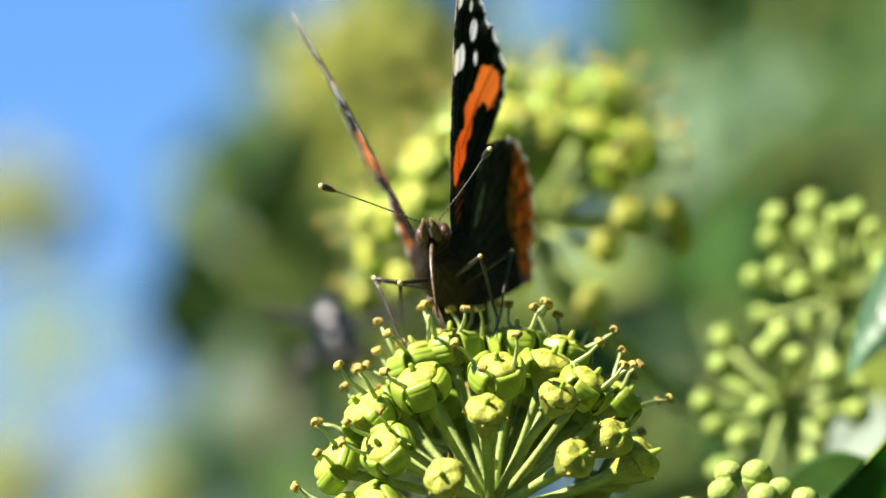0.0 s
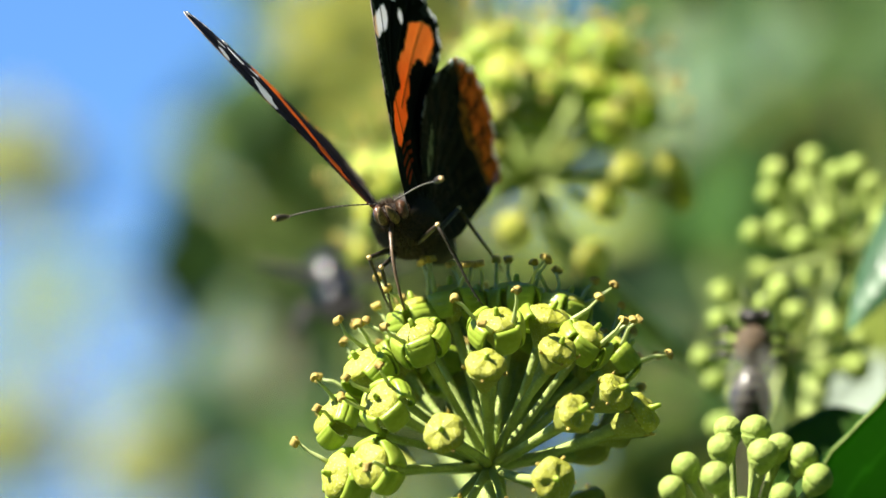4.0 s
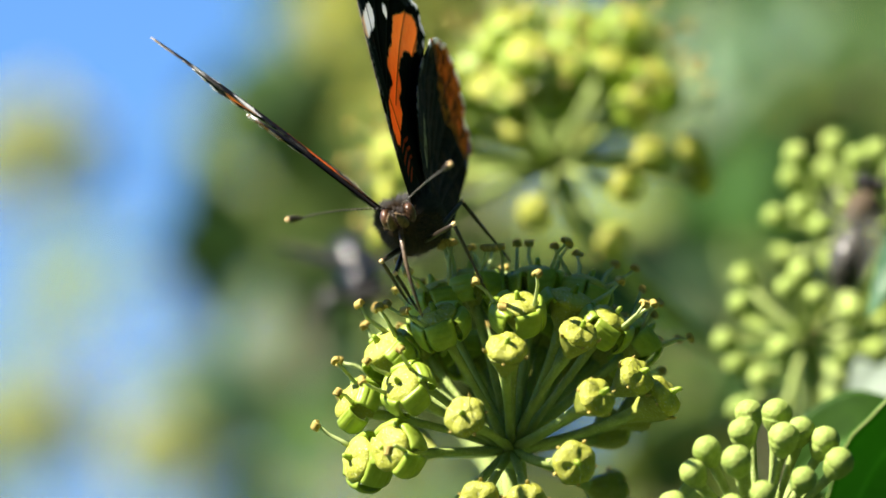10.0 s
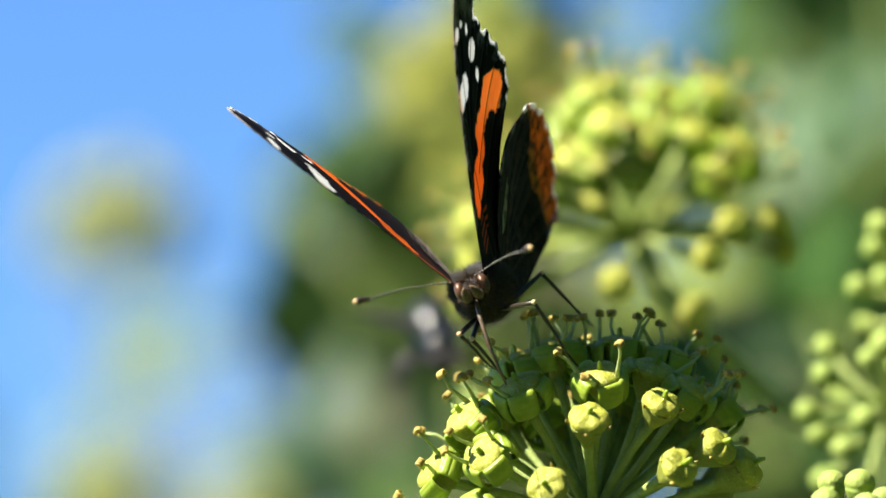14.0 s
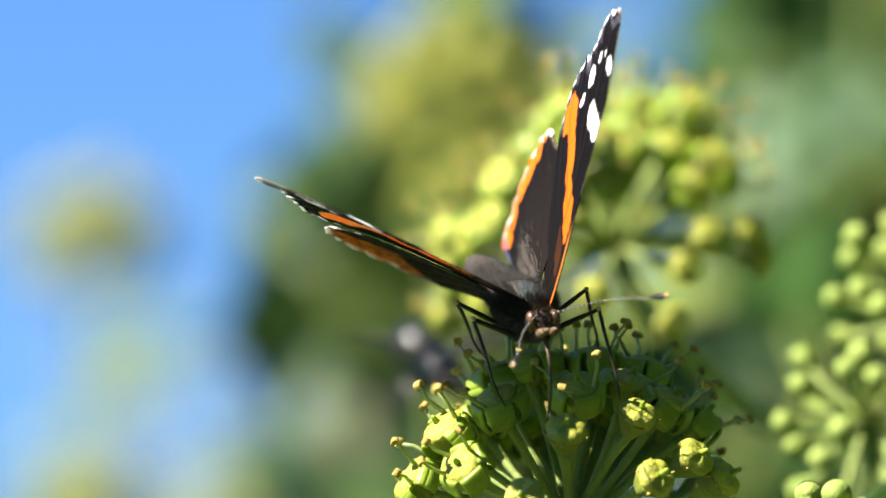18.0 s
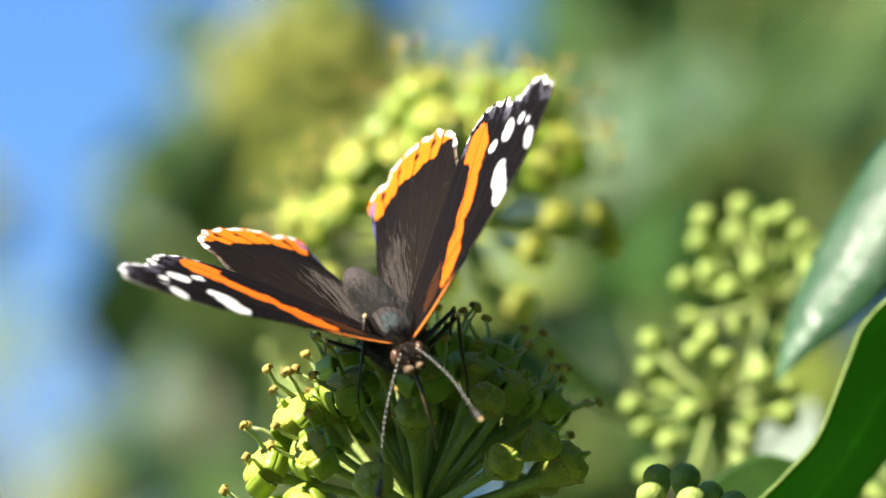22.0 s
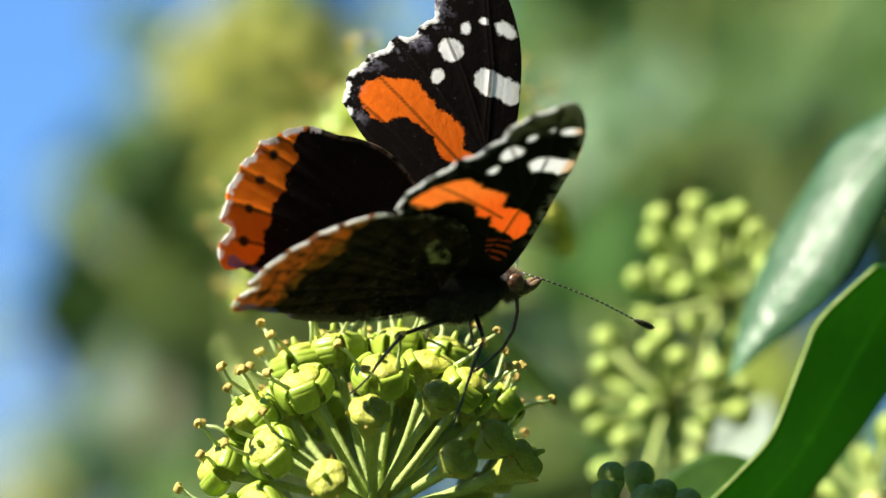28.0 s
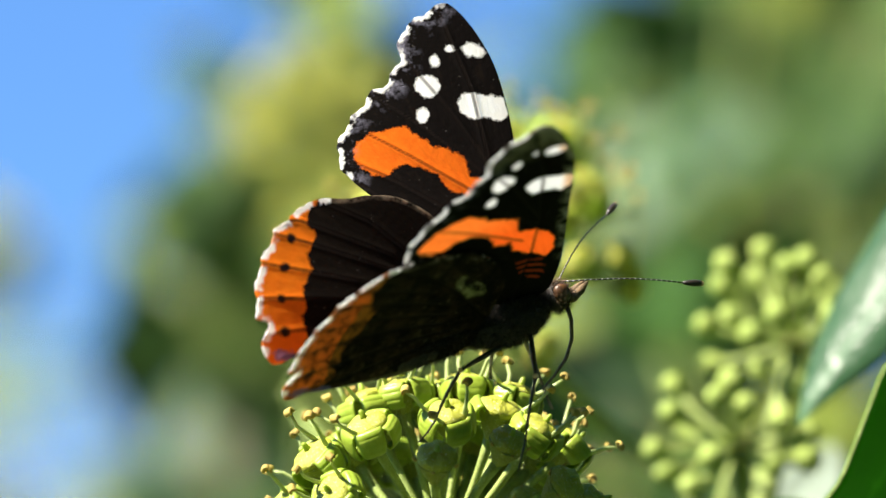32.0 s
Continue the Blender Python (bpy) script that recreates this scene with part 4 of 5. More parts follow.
    if hind and not under:
        c = n.mix(n.math("MULTIPLY", n.ramp(n.attr("costa"), 0.25, 0.6, 0.8, 0.0), n.math("MULTIPLY", n.ramp(n.attr("reach"), 4.0, 7.0), n.ramp(n.noise(900, 3, 0.7, obj), 0.35, 0.6))), c, (0.20, 0.15, 0.11))
    if hind:
        c = n.mix(inside("dots", 0.6), c, (0.008, 0.006, 0.008))
        c = n.mix(n.math("MULTIPLY", inside("blue", 1.2), 0.8), c, (0.13, 0.12, 0.30))
    white = inside("white", 0.8)
    pale = (0.95, 0.95, 0.95)
    if under:
        pale = n.mix(n.ramp(n.attr("costa"), 0.6, 1.3, 0.8, 0.0), pale, (0.80, 0.48, 0.20))
    c = n.mix(white, c, pale)
    c = n.mix(n.math("MULTIPLY", n.math("MULTIPLY", veins, white), 0.75), c, (0.05, 0.04, 0.04))
    dust = n.math("MULTIPLY", n.ramp(n.attr("edge"), 0.4, 2.4, 1.0, 0.0), n.ramp(n.noise(700, 3, 0.7, obj), 0.5, 0.7))
    c = n.mix(n.math("MULTIPLY", dust, 0.5 if not hind else 0.0), c, (0.36, 0.35, 0.46))
    c = n.mix(inside("fringe", 0.5), c, (0.90, 0.90, 0.90))
    n.set(Base_Color=c, Roughness=0.7, Specular_IOR_Level=0.03)
    n.bump(n.math("ADD", n.math("MULTIPLY", veins, 1.2), n.math("ADD", n.noise(1400, 3, 0.7, obj), streak)), 0.35, 0.00014)
    lit = n.math("MULTIPLY", n.math("MAXIMUM", n.math("MAXIMUM", inside(band), white), inside("fringe", 0.5)), 0.28 if not under else 0.14 if hind else 0.72)
    n.translucent(n.mix(n.math("MULTIPLY", inside(band), 0.22), c, (1.0, 0.72, 0.28)), n.math("ADD", lit, 0.012))
    return n.m


def wing_mesh(name, front, rear, fore, side, mats):
    nu, nv = 170, 96
    f, r = smooth_line(front, nu), smooth_line(rear, nu)
    tip = f[-1]
    arc = np.concatenate([[0], np.cumsum(np.linalg.norm(np.diff(r, axis=0), axis=1))])
    start = (26.0 if not fore else 20.0)
    outer = np.clip((arc - start) / 1.5, 0, 1)
    d = np.gradient(r, axis=0)
    nrm = np.stack([d[:, 1], -d[:, 0]], 1) / np.linalg.norm(d, axis=1)[:, None]
    r = r + nrm * (((0.2 if fore else 0.06) * np.sin(2 * math.pi * arc / 3.1) + 0.06 * np.sin(arc * 5.3)) * outer * np.clip((arc[-1] - arc) / 2, 0, 1))[:, None]
    t = np.linspace(0, 1, nv)[:, None]
    p = f[None] * (1 - t[:, :, None]) + r[None] * t[:, :, None]
    flat = p.reshape(-1, 2)
    reach = np.linalg.norm(flat, axis=1)
    veins = to_lines(flat, FORE_VEINS if fore else HIND_VEINS)
    z = 0.9 * np.sin(np.clip(reach / 30, 0, 1) * math.pi) * (0.5 if fore else 0.8) + 0.10 * np.exp(-(veins / 0.4) ** 2) - 0.012 * (flat[:, 0] + 7) ** 2 * (0.5 if fore else 0.25) * np.clip(reach / 20, 0, 1)
    if not fore:     # the inner margin folds down along the body
        z = z - 0.22 * np.clip(1.5 - flat[:, 1], 0, None) * np.clip((flat[:, 0] + 24) / 8, 0, 1)
    pts = np.stack([flat[:, 0], flat[:, 1] * side, z], 1) * MM
    grid = pts.reshape(nv, nu, 3)
    if side > 0:
        grid = grid[::-1]
    me_ = Mesher().sheet([list(map(tuple, row)) for row in grid], 0.11 * MM, 0, 1)
    me = me_.mesh(name, *mats)
    rim = np.stack([np.interp(np.linspace(start, arc[-1], 300), arc, r[:, k]) for k in (0, 1)], 1)
    edge = to_lines(flat, [rim])
    near = np.argmin(((flat[:, None] - rim[None, ::3]) ** 2).sum(2), 1) * 3
    check = np.sin(2 * math.pi * (np.linspace(start, arc[-1], 300)[near]) / 3.1 + 0.6) * 0.5 + 0.28 + 0.2 * np.sin(near * 0.37)
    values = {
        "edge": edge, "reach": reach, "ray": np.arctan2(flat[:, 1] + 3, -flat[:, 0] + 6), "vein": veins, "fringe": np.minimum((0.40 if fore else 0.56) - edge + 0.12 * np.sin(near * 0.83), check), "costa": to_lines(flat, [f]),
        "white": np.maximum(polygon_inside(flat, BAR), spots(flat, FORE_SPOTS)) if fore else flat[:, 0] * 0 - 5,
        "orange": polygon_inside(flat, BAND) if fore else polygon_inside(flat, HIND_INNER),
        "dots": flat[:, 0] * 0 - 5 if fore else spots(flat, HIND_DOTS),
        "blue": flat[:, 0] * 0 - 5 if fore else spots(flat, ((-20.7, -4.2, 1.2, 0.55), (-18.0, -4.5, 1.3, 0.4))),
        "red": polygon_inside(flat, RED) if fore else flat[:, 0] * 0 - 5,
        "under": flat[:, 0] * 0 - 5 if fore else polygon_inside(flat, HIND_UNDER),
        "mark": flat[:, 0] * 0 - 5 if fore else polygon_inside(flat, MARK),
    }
    for key, val in values.items():
        val = val.reshape(nv, nu)
        if side > 0:
            val = val[::-1]
        me.attributes.new(key, "FLOAT", "POINT").data.foreach_set("value", np.tile(val.ravel(), 2).astype(np.float32))
    return me


FUR_BACK = plain("grey_brown_fur", (0.013, 0.012, 0.012), (0.050, 0.043, 0.038), 0.6, 3000, 0.2)
FUR_SIDE = plain("flank_fur", (0.022, 0.015, 0.010), (0.095, 0.062, 0.036), 0.75, 3000, 0.2)
FUR = plain("brown_fur", (0.014, 0.010, 0.008), (0.050, 0.035, 0.027), 0.8, 3000, 0.2)
CHITIN = plain("dark_chitin", (0.012, 0.009, 0.008), (0.035, 0.025, 0.020), 0.35, 2500, 0.3)
EYE_BROWN = plain("brown_eye", (0.040, 0.018, 0.009), (0.13, 0.058, 0.022), 0.35, 5000, 0.3)
FUR_FACE = plain("tan_face_fur", (0.035, 0.020, 0.010), (0.13, 0.075, 0.036), 0.75, 3000, 0.2)
# the sheen on the butterfly's back is painted in, as matt teal
SHEEN_PAINT = plain("painted_teal_sheen", (0.010, 0.019, 0.020), (0.026, 0.046, 0.047), 0.8, 3600, 1.0)
PALP = plain("palp_tan", (0.050, 0.032, 0.016), (0.20, 0.125, 0.060), 0.75, 3000, 0.4)
LEG = plain("leg_black", (0.010, 0.008, 0.007), (0.045, 0.032, 0.022), 0.4, 2500, 0.3)
PROBOSCIS = plain("proboscis_amber", (0.05, 0.03, 0.017), (0.17, 0.115, 0.066), 0.4, 2500, 0.2)
PALE_TIP = plain("antenna_tip", (0.60, 0.36, 0.14), (0.80, 0.58, 0.30), 0.6, 2000, 0.2)


def banded():
    n = Nodes("antenna_banded")
    x = n.t.nodes.new("ShaderNodeSeparateXYZ")
    n.put(x.inputs[0], n.coords())
    w = n.math("SINE", n.math("MULTIPLY", x.outputs[0], 2 * math.pi / 0.00062))
    n.set(Base_Color=n.mix(n.ramp(w, 0.4, 0.75), (0.012, 0.010, 0.010), (0.40, 0.38, 0.35)), Roughness=0.5)
    return n.m


def hair(m, places, length, rnd, slot=0, lean=(-0.5, 0, 0.1), r=0.045):
    """Fine hairs that stand off a body."""
    for p, nrm in places:
        d = (nrm + Vector(lean) + Vector([rnd.uniform(-0.5, 0.5) for _ in range(3)])).normalized()
        side = d.orthogonal().normalized() * r * MM
        other = d.cross(side)
        tip = p + d * length * MM * rnd.uniform(0.5, 1.15)
        m.add([p + side, p - side * 0.5 + other * 0.87, p - side * 0.5 - other * 0.87, tip], [(0, 1, 3), (1, 2, 3), (2, 0, 3)], slot)


def on_ball(centre, size, count, rnd, keep):
    out = []
    while len(out) < count:
        d = Vector([rnd.gauss(0, 1) for _ in range(3)]).normalized()
        if keep(d):
            p = Vector([c + s * x for c, s, x in zip(centre, size, d)]) * MM
            out.append((p, Vector([x / s for x, s in zip(d, size)]).normalized()))
    return out


rnd = random.Random(9)
butterfly = tagged(new("butterfly"), "black butterfly with orange bands and white spots, feeding on ivy flowers", "butterfly")
thorax = part("thorax", Mesher().ball((1.2 * MM, 0, -0.4 * MM), (4.9 * MM, 2.8 * MM, 2.8 * MM), None, 20, 14, 0, 0.06, 2).mesh("thorax", FUR), butterfly, label="furry dark brown thorax")
m = Mesher()
hair(m, on_ball((1.2, 0, -0.4), (4.9, 2.8, 2.8), 5200, rnd, lambda d: d.z > 0.1 and (abs(d.y) > 0.5 or not -0.55 < d.x < 0.6)), 1.3, rnd, r=0.024)
hair(m, on_ball((1.2, 0, -0.4), (4.9, 2.8, 2.95), 900, rnd, lambda d: d.z > 0.4), 0.9, rnd, lean=(-1.5, 0, 0), r=0.022)
part("fur", m.mesh("fur", FUR_BACK, smooth=False), thorax, label="grey-brown fur of the back")
m = Mesher()
hair(m, on_ball((1.2, 0, -0.4), (4.9, 2.8, 2.8), 3600, rnd, lambda d: d.z < 0.2), 0.75, rnd, r=0.032)
part("fur", m.mesh("fur", FUR_SIDE, smooth=False), thorax, label="brown fur of the flanks")
part("thorax_sheen", Mesher().ball((1.5 * MM, 0, 0.75 * MM), (3.4 * MM, 1.75 * MM, 1.75 * MM), None, 20, 14, 0, 0.12, 3).mesh("thorax_sheen", SHEEN_PAINT), thorax, label="blue-green sheen of the thorax, painted as a matt teal patch")
prof = []
for i in range(25):
    s = i / 24
    prof.append((1.9 * math.sin(math.pi * (0.12 + 0.86 * s)) ** 0.7 * (1 - 0.035 * math.cos(i * math.pi)) * MM, (-16.5 + 14.5 * s) * MM))
m = Mesher().lathe(prof, 18)
m.v = [(z, x, y - 0.3 * MM) for x, y, z in m.v]
abdomen = part("abdomen", m.mesh("abdomen", FUR), butterfly, label="dark brown ringed abdomen")
m = Mesher()
hair(m, on_ball((-7.0, 0, -0.3), (7.4, 1.9, 1.9), 1400, rnd, lambda d: d.z < 0.1), 0.6, rnd)
part("fur", m.mesh("fur", FUR, smooth=False), abdomen)
m = Mesher()
hair(m, on_ball((-6.0, 0, -0.5), (8.0, 2.2, 2.0), 7500, rnd, lambda d: d.z > 0.1), 0.95, rnd, lean=(-0.9, 0, 0.1), r=0.03)
part("fur", m.mesh("fur", FUR_BACK, smooth=False), abdomen, label="long grey-brown hair on the back")
head = part("head", Mesher().ball((6.9 * MM, 0, -0.2 * MM), (1.5 * MM, 1.5 * MM, 1.45 * MM), None, 16, 12).mesh("head", FUR), butterfly)
m = Mesher()
hair(m, on_ball((6.9, 0, -0.2), (1.5, 1.4, 1.45), 700, rnd, lambda d: d.x > -0.3), 0.8, rnd, lean=(0.3, 0, 0))
part("fur", m.mesh("fur", FUR_FACE, smooth=False), head)
for s in (1, -1):
    part("eye", Mesher().ball((7.3 * MM, s * 1.2 * MM, 0.15 * MM), (0.95 * MM, 0.6 * MM, 1.05 * MM), None, 16, 12).mesh("eye", EYE_BROWN), head, label="brown compound eye")
    m = Mesher().tube([(7.4 * MM, s * 0.5 * MM, -0.8 * MM), (8.6 * MM, s * 0.62 * MM, -0.75 * MM), (9.7 * MM, s * 0.52 * MM, -0.3 * MM), (10.6 * MM, s * 0.36 * MM, 0.2 * MM)],
                      [0.42 * MM, 0.5 * MM, 0.42 * MM, 0.12 * MM], 9)
    part("palp", m.mesh("palp", PALP), head, label="tan bristly palp")
m = Mesher().tube([(x * MM, 0, z * MM) for x, z in ((0, 0), (1.2, -1.5), (1.9, -3.4), (1.9, -5.4), (1.2, -7.4), (0.4, -9.0))], [0.26 * MM, 0.22 * MM, 0.2 * MM, 0.18 * MM, 0.15 * MM, 0.11 * MM], 8)
proboscis = part("proboscis", m.mesh("proboscis", PROBOSCIS), head, label="thin amber proboscis reaching into a flower")

BANDED = banded()


def antenna(side):
    path = [(15.5 * MM * s, side * 0.5 * MM * math.sin(math.pi * s), 0.5 * MM * math.sin(math.pi * s)) for s in (0, 0.15, 0.3, 0.45, 0.6, 0.75, 0.86)]
    ob = part("antenna", Mesher().tube(path, [0.072 * MM] * 7, 7).mesh("antenna", BANDED), butterfly)
    e = Vector(path[-1])
    club = Mesher().tube([e, e + Vector((0.7, 0, 0)) * MM, e + Vector((1.5, 0, 0)) * MM, e + Vector((2.1, 0, 0)) * MM], [0.15 * MM, 0.3 * MM, 0.36 * MM, 0.28 * MM], 9, 0)
    club.ball(e + Vector((2.15, 0, 0)) * MM, (0.25 * MM, 0.27 * MM, 0.27 * MM), None, 9, 6, 1)
    part("club", club.mesh("club", LEG, PALE_TIP), ob, label="black club with a pale tip")
    return ob


antenna_left, antenna_right = antenna(1), antenna(-1)


FEMUR, SHANK = 6.5, 9.5


def leg():
    """A thigh and, hinged at the knee, a bristly shin with its foot; both along x."""
    thigh = part("leg", Mesher().tube([(x * MM, 0, 0) for x in (0, 1.5, 3.2, 5, 6.5)], [0.2 * MM, 0.27 * MM, 0.28 * MM, 0.24 * MM, 0.2 * MM], 8).mesh("leg", LEG), butterfly)
    m = Mesher().tube([(x * MM, 0, z * MM) for x, z in ((0, 0), (1.5, 0.08), (3.2, 0.1), (4.8, 0.06), (5.2, 0), (6.6, -0.08), (8.2, 0.05), (9.5, 0.3))],
                      [k * MM for k in (0.19, 0.2, 0.18, 0.16, 0.12, 0.13, 0.1, 0.07)], 7)
    for x in range(14):
        for s in (1, -1):
            m.tube([((0.8 + x * 0.6) * MM, 0, 0), ((1.05 + x * 0.6) * MM, s * 0.3 * MM, -0.28 * MM)], [0.04 * MM, 0.01 * MM], 4)
    m.ball((0, 0, 0.05 * MM), (0.28 * MM, 0.26 * MM, 0.26 * MM), None, 9, 6, 1)
    return thigh, part("shin", m.mesh("shin", LEG, PALE_TIP), thigh)


leg_one, shin_one = leg()
leg_two, shin_two = leg()
leg_three, shin_three = leg()
leg_four, shin_four = leg()

UPPER_FORE, UNDER_FORE = wing_material("forewing_upper", False, False), wing_material("forewing_under", True, False)
UPPER_HIND, UNDER_HIND = wing_material("hindwing_upper", False, True), wing_material("hindwing_under", True, True)
FORE_MATS, HIND_MATS = (UNDER_FORE, UPPER_FORE), (UNDER_HIND, UPPER_HIND)
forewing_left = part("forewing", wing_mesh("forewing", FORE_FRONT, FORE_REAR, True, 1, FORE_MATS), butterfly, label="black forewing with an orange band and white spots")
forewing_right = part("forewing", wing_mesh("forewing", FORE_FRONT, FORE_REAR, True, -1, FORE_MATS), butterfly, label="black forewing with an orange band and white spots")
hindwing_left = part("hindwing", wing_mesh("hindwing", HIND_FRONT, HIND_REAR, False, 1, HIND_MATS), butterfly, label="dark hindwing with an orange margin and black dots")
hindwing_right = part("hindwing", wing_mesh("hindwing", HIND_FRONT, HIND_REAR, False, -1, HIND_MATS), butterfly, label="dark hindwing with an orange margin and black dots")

for wing, side in ((hindwing_left, 1), (hindwing_right, -1)):
    roots = []
    for i in range(1900):        # long hair on the inner half of the wing, combed back towards the tail
        x, y = -rnd.uniform(0.5, 12.5), rnd.triangular(-4.0, 4.5, -1.5)
        if y < 0.5 - 0.1 * x + rnd.gauss(0, 1.2) and x > -9 - rnd.gauss(0, 1.6):
            z = 0.72 * math.sin(math.hypot(x, y) / 30 * math.pi) - 0.003 * (x + 7) ** 2 * min(1, math.hypot(x, y) / 20) - 0.22 * max(0, 1.5 - y) * min(1, max(0, (x + 24) / 8))
            roots.append((Vector((x, side * y, z + 0.1)) * MM, Vector((0, 0, 1))))
    m = Mesher()
    hair(m, roots, 1.9, rnd, lean=(-3.2, side * 0.5, -0.55), r=0.024)
    part("fur", m.mesh("fur", FUR, smooth=False), wing, label="dark brown hair at the wing's root")


# ---- poses of what moves ----
def body_pose(x, y, z, heading, rise, roll):
    return VIEW @ pose(x * MM, (600 + y) * MM, z * MM, 0, 0, heading) @ pose(0, 0, 0, 0, -rise, 0) @ pose(0, 0, 0, roll, 0, 0)


def wing_pose(side, fore, lift, sweep, twist):
    hinge = (1.5, 2.2, 1.5) if fore else (-1.5, 2.2, 0.8)
    return pose(hinge[0] * MM, side * hinge[1] * MM, hinge[2] * MM, side * lift, 0, 0) @ pose(0, 0, 0, 0, 0, side * sweep) @ pose(0, 0, 0, 0, twist, 0)


def leg_pose(side, hip, turn, rise):
    return pose(hip * MM, side * 1.2 * MM, -2.6 * MM, 0, 0, turn) @ pose(0, 0, 0, 0, -rise, 0)


def shin_pose(turn, rise):
    return pose(FEMUR * MM, 0, 0, 0, 0, turn) @ pose(0, 0, 0, 0, -rise, 0)


def antenna_pose(side, turn, rise):
    return pose(8.2 * MM, side * 0.8 * MM, 1.1 * MM, 0, 0, turn) @ pose(0, 0, 0, 0, -rise, 0)



# ---- other insects ----
BEE_FUR = plain("bee_fur", (0.035, 0.023, 0.012), (0.10, 0.066, 0.034), 0.85, 2500, 0.3)
BEE_DARK = plain("bee_dark", (0.006, 0.005, 0.005), (0.022, 0.017, 0.014), 0.32, 2500, 0.3)
BEE_PALE = plain("bee_band", (0.03, 0.026, 0.022), (0.07, 0.06, 0.05), 0.6, 2500, 0.3)


FLY_BLACK = plain("fly_black", (0.003, 0.003, 0.004), (0.010, 0.010, 0.012), 0.18, 2500, 0.2)


def insect_wing(name, alpha):
    n = Nodes(name)
    n.set(Base_Color=n.mix(n.noise(900), (0.55, 0.52, 0.46), (0.75, 0.73, 0.68)), Roughness=0.3, Alpha=alpha)
    return n.m


CLEAR_WING, SMOKY_WING = insect_wing("clear_wing", 0.04), plain("smoky_wing", (0.006, 0.005, 0.005), (0.02, 0.017, 0.014), 0.8, 900, 0.2)
SMOKY_WING.node_tree.nodes["Principled BSDF"].inputs["Alpha"].default_value = 0.55


def insect(name, label, category, length, fur, band, spread, wings):
    """A small winged insect, forwards along x, back up along z."""
    k = length / 12 * MM
    thing = tagged(new(name), label, category)
    rnd = random.Random(len(name))
    part("thorax", Mesher().ball((1.6 * k, 0, 0), (2.2 * k, 1.9 * k, 1.8 * k), None, 16, 12).mesh("thorax", fur), thing)
    hd = part("head", Mesher().ball((4.4 * k, 0, -0.2 * k), (1.0 * k, 1.5 * k, 1.2 * k), None, 12, 8).mesh("head", BEE_DARK), thing)
    for s in (1, -1):
        part("eye", Mesher().ball((4.7 * k, s * 1.1 * k, 0), (0.7 * k, 0.5 * k, 0.9 * k), None, 10, 7).mesh("eye", CHITIN), hd)
        part("feeler", Mesher().tube([(5.2 * k, s * 0.4 * k, 0.2 * k), (6.2 * k, s * 0.8 * k, 0.7 * k), (7.2 * k, s * 1.2 * k, 0.3 * k)], 0.1 * k, 5).mesh("feeler", BEE_DARK), hd)
    m = Mesher()
    prof = []
    for i in range(22):
        s = i / 21
        prof.append((2.1 * math.sin(math.pi * (0.1 + 0.84 * (1 - s))) ** 0.75 * (1 + 0.03 * math.sin(i * 2.1)) * k, (-0.2 - 6.6 * s) * k))
    m.lathe(prof[::-1], 16)
    m.v = [(z, x, y - 0.07 * abs(z)) for x, y, z in m.v]
    for i, (p0, q) in enumerate(zip(m.s, m.f)):
        x = sum(m.v[v][0] for v in q) / len(q)
        m.s[i] = 1 if (x / k * 0.75) % 1.0 < 0.34 else 0
    part("abdomen", m.mesh("abdomen", BEE_DARK, band), thing, label="dark abdomen with paler bands")
    for s in (1, -1):
        for w, (ln, wd, back) in enumerate(((8.0, 2.6, 0.0), (5.5, 2.0, -0.9))):
            rows = []
            for i in range(10):
                t = i / 9
                half = wd * 0.5 * math.sin(math.pi * min(1, 0.08 + t ** 0.7 * 0.9)) * k
                ang = radians(spread + 14 * w)
                c = Vector((1.6 * k + back * k - math.cos(ang) * ln * t * k, s * (1.0 * k + math.sin(ang) * ln * t * k), (1.7 + 0.4 * t) * k))
                side = Vector((math.sin(ang), s * math.cos(ang), 0))
                rows.append([c + side * half * q for q in (-1, -0.5, 0, 0.5, 1)])
            part("wing", Mesher().sheet(rows, 0.02 * k).mesh("wing", wings), thing, label="veined wing")
        for x in (2.8, 1.6, 0.4):
            part("leg", Mesher().tube([(x * k, s * 1.0 * k, -1.2 * k), ((x + 0.4) * k, s * 3.0 * k, -0.9 * k), ((x + 0.2) * k, s * 3.6 * k, -3.0 * k), ((x + 0.6) * k, s * 4.2 * k, -3.9 * k)],
                                      [0.25 * k, 0.3 * k, 0.2 * k, 0.1 * k], 6).mesh("leg", BEE_DARK), thing)
    return thing


bee = insect("honey_bee", "brown furry honey bee with pale bands on its dark abdomen", "bee", 13.0, BEE_FUR, BEE_PALE, 5, CLEAR_WING)
fly = insect("fly", "dark glossy fly with spread smoky wings on an ivy stalk", "fly", 16.0, FLY_BLACK, FLY_BLACK, 62, SMOKY_WING)
twig = tagged(new("ivy_twig"), "thin green ivy stalk under a fly, out of focus", "twig")
part("stem", Mesher().tube([spot(-10.4, -9.6, 122.5), spot(-10.3, -10.6, 124), spot(-8.6, -13.2, 116), spot(-4.0, -18, 98), spot(4, -30, 70), spot(14, -50, 62), TRUNK_TOP], [0.0006, 0.0008, 0.0006, 0.0006, 0.0008, 0.001, 0.0012], 8).mesh("stem", PEDICEL), twig)


def insect_pose(u, v, d, heading, lean=0):
    """Back to the eye, heading that many degrees up from across the view."""
    a = radians(heading)
    f, up = Vector((math.cos(a), 0, math.sin(a))), Vector((0, -1, 0))
    m = Matrix((f, up.cross(f), up)).transposed().to_4x4()
    return Matrix.Translation(spot(u, v, d)) @ VIEW.to_3x3().to_4x4() @ m @ pose(0, 0, 0, 0, lean, 0)


